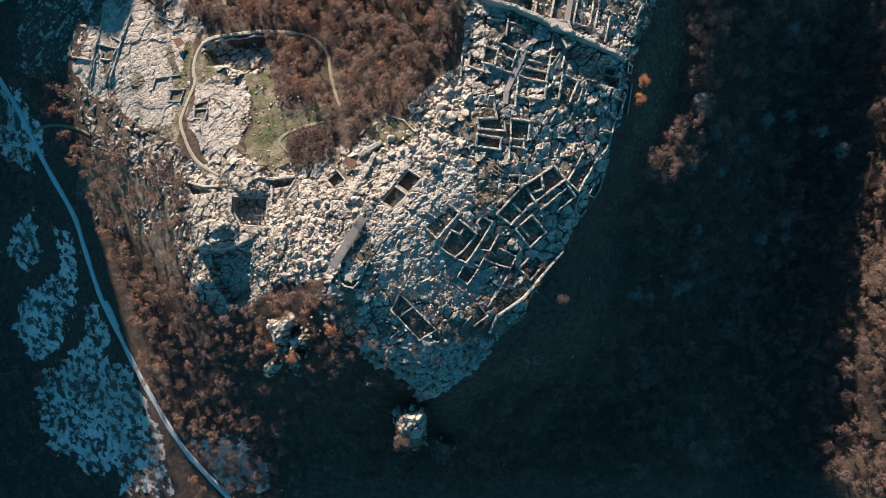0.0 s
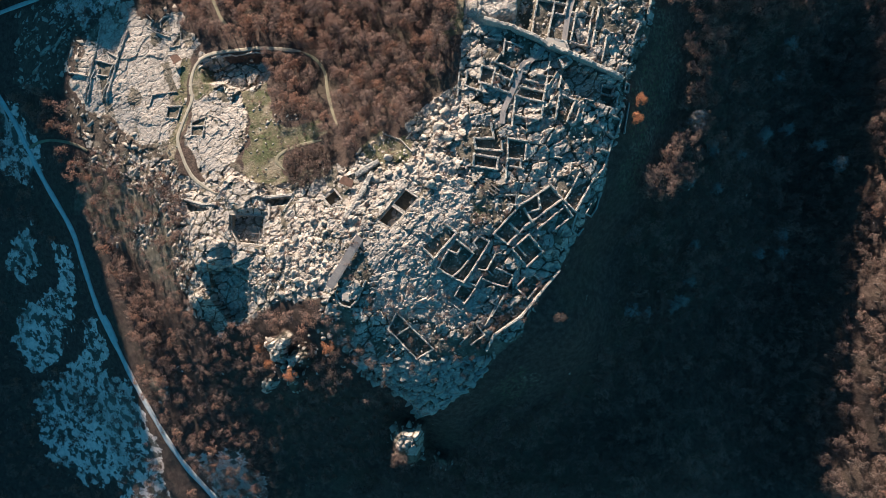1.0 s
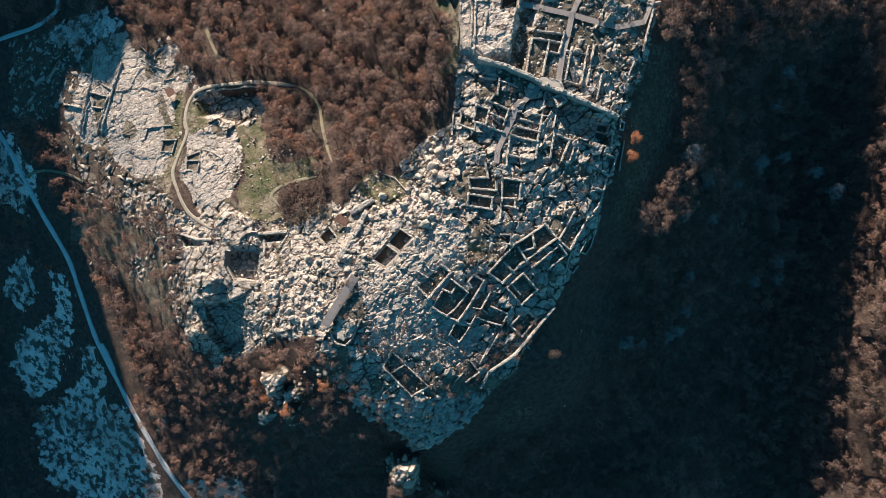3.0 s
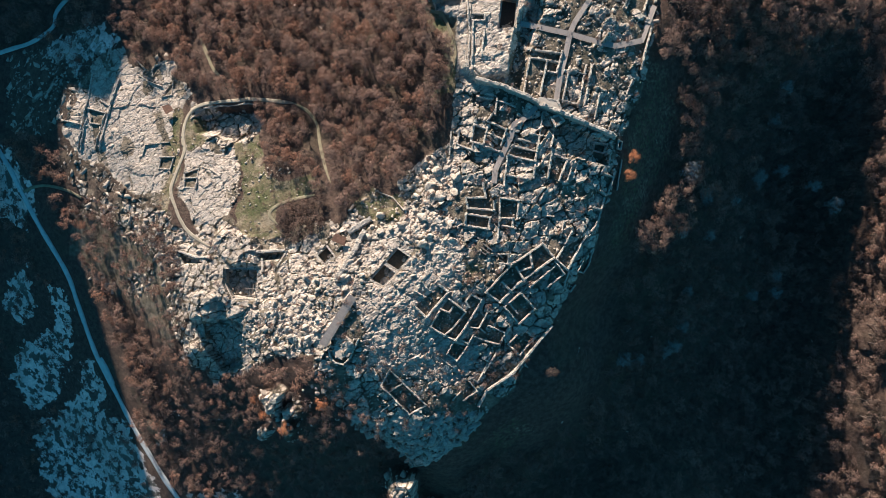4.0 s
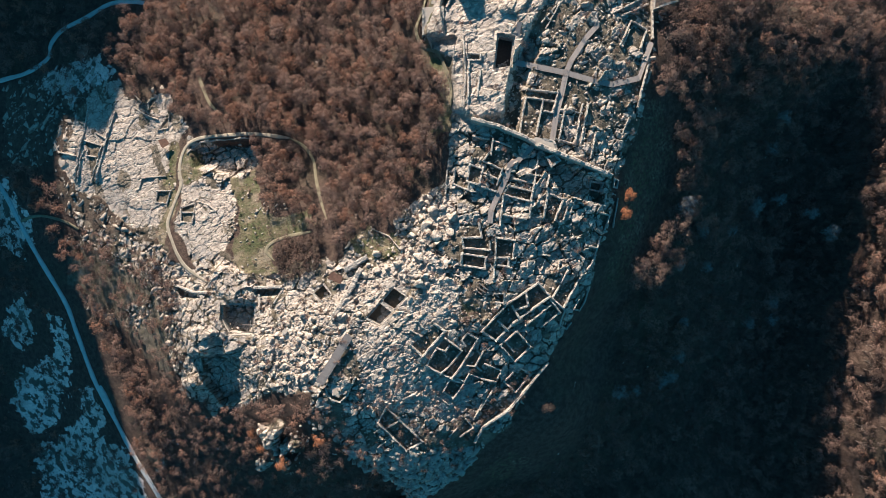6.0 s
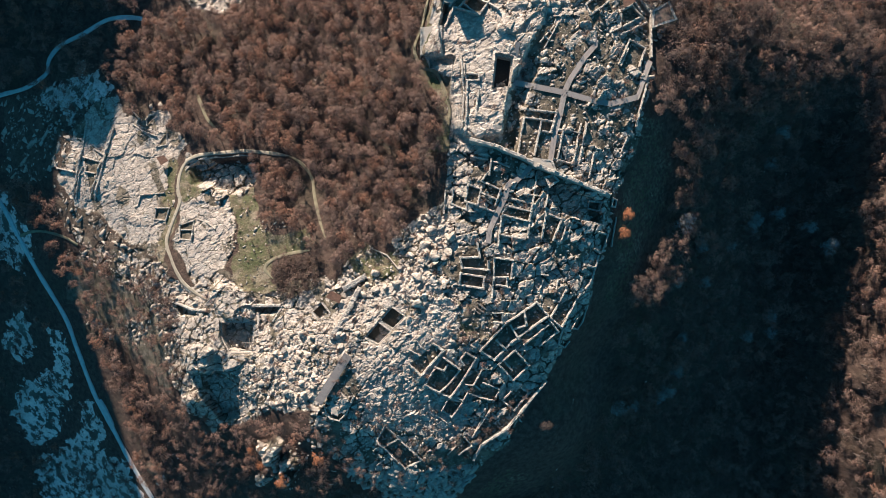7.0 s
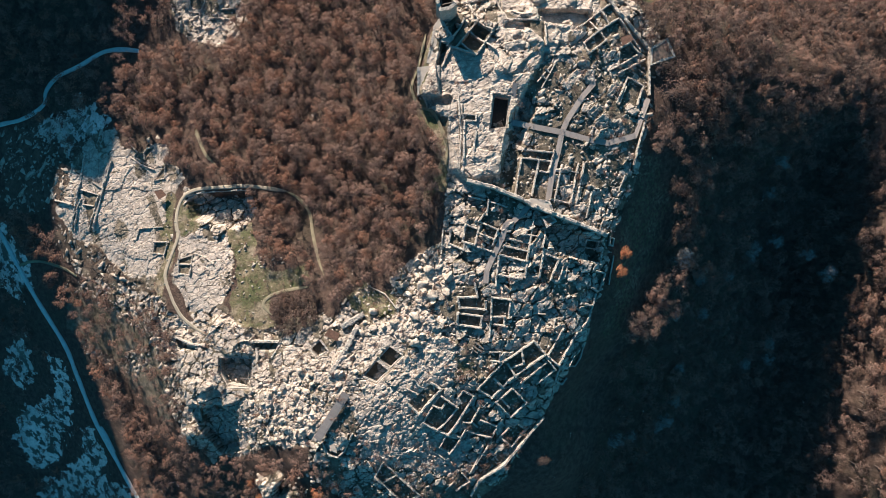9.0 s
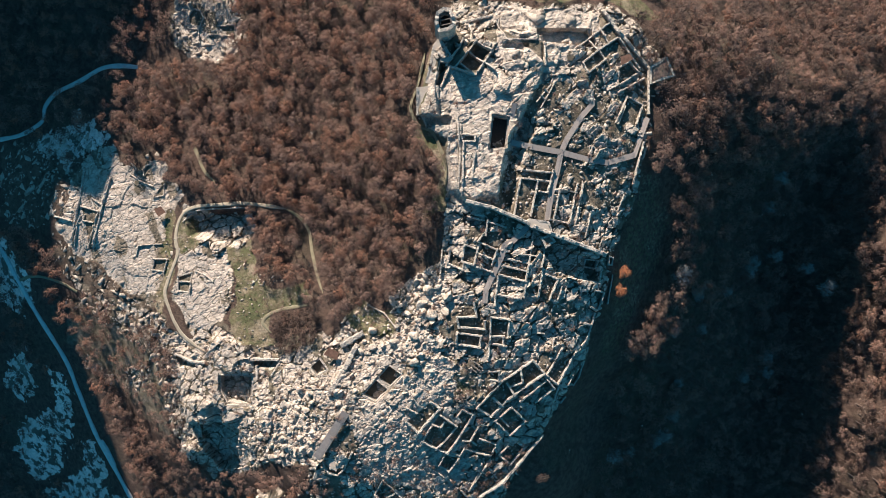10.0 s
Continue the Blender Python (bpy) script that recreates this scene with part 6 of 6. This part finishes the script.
beams("timber_logs", "three weathered logs lying on bare earth", [((13.5, -5.1), (16.8, -7.7)), ((12.7, -6.4), (16, -8.7)), ((12.3, -7.6), (14.7, -9.3))], 0.4, 0.1)
beams("timber_rack", "pale timber ladder steps on the rubble slope", [((-85.9, 38.7), (-84.7, 39.4)), ((-85.4, 37.8), (-84.2, 38.5)), ((-84.9, 36.9), (-83.7, 37.6)), ((-84.4, 36), (-83.2, 36.7))], 0.3, 0.3)

# ---- lone trees and thickets ----
single_trees([(68.6, 26.1), (67.6, 19.9), (-74.5, -66.5), (-71.5, -73.0), (-60.5, -75.5), (-45.5, -64.5)], FINE_TREES[:2], "tree", "bright orange autumn tree below the rocks", "orange trees", 31, 0.9, 1.0, (0.98, 0.99))
single_trees([(107.8, 58.7), (98.9, 55.3), (98.7, 48.1), (82.6, 8.9), (84.4, 2.4), (78.7, 0.9), (74.2, -5.4), (83.3, 70.9), (81.2, 64.7)], FINE_TREES, "tree", "tall pale-brown tree standing out of the shaded slope", "tall slope trees", 57, 1.0, 1.25, (0.2, 0.5))
single_trees([(97.1, 23.8), (107.5, 16.4), (109, 13), (112, -1.4), (96.5, 0.1), (103.6, -24.9), (102.8, -39.9), (142.9, -28), (156.2, -27.1), (141.8, 25.9), (138, 23), (154.2, 29.2), (125.7, 13.9), (147.8, 63.3), (146.5, 50.6), (99.3, -48.6), (95, -51), (72.8, -51.8), (81.7, -53), (180.8, 14), (155, -19), (171.9, 23.1)], FINE_TREES[:4], "tree", "pale grey bare tree in the shaded valley wood", "bare valley trees", 77, 1.0, 1.4, foliage=PALE_TWIGS)
single_trees([(85.5, 6), (88.2, 9.3), (90.4, 4.2), (80.1, -6.6), (86.6, -1.2), (93.5, 50.3), (103.4, 57.2), (104.3, 51.4), (107.4, 34.5)], FINE_TREES, "tree", "tall pale-brown tree standing out of the shaded slope", "tall slope trees", 78, 0.95, 1.3, (0.2, 0.5))
single_trees([(-2.2, 47.6), (-3.9, 45.6), (-0.6, 45.2), (4.1, 119.1), (-13.1, 81.3), (-10.8, 77.9)], BUSHES, "bush", "olive green bush at the wood edge", "green bushes", 32, 1.1, 1.5, (0.0, 0.1))
woods("thicket", scatter([[(-64.1, 8.6), (-59.5, 11.8), (-47.9, 13.5), (-44.1, 9), (-45.3, 0.6), (-54.3, -4.7), (-61, -3), (-64.4, 2.1)]], 2.6, 33), BUSHES, 34, "dense purple-brown thicket in the grassy hollow", 0.8, 1.2, (0.0, 0.25))
woods("dry_scrub", scatter([[(4.7, -15.7), (11.9, -13.7), (16, -18.1), (9.8, -21.2), (4.7, -20.4)], [(5.7, -5.2), (11.9, -3.6), (12.9, -8.5), (6.8, -9.4)]], 3.3, 35), BUSHES, 36, "dry straw-brown scrub on the terrace", 0.35, 0.6, (0.3, 0.5))
woods("field_scrub", scatter(FIELDS, 5.0, 37, _clear, 0.6), BUSHES, 38, "dark low bushes dotting the pale fields", 0.6, 1.3, (0.0, 0.3))
woods("turf_scrub", scatter(GRASSY, 3.4, 39, _clear, 0.5), BUSHES, 40, "low brown weeds in the turf", 0.2, 0.5, (0.0, 0.5))
broken_rock("field_stones", scatter(GRASSY[:4] + [OUTCROP], 3.0, 41), 0.12, 0.5, 42, "pale loose stones in the grass", stray=1.5)
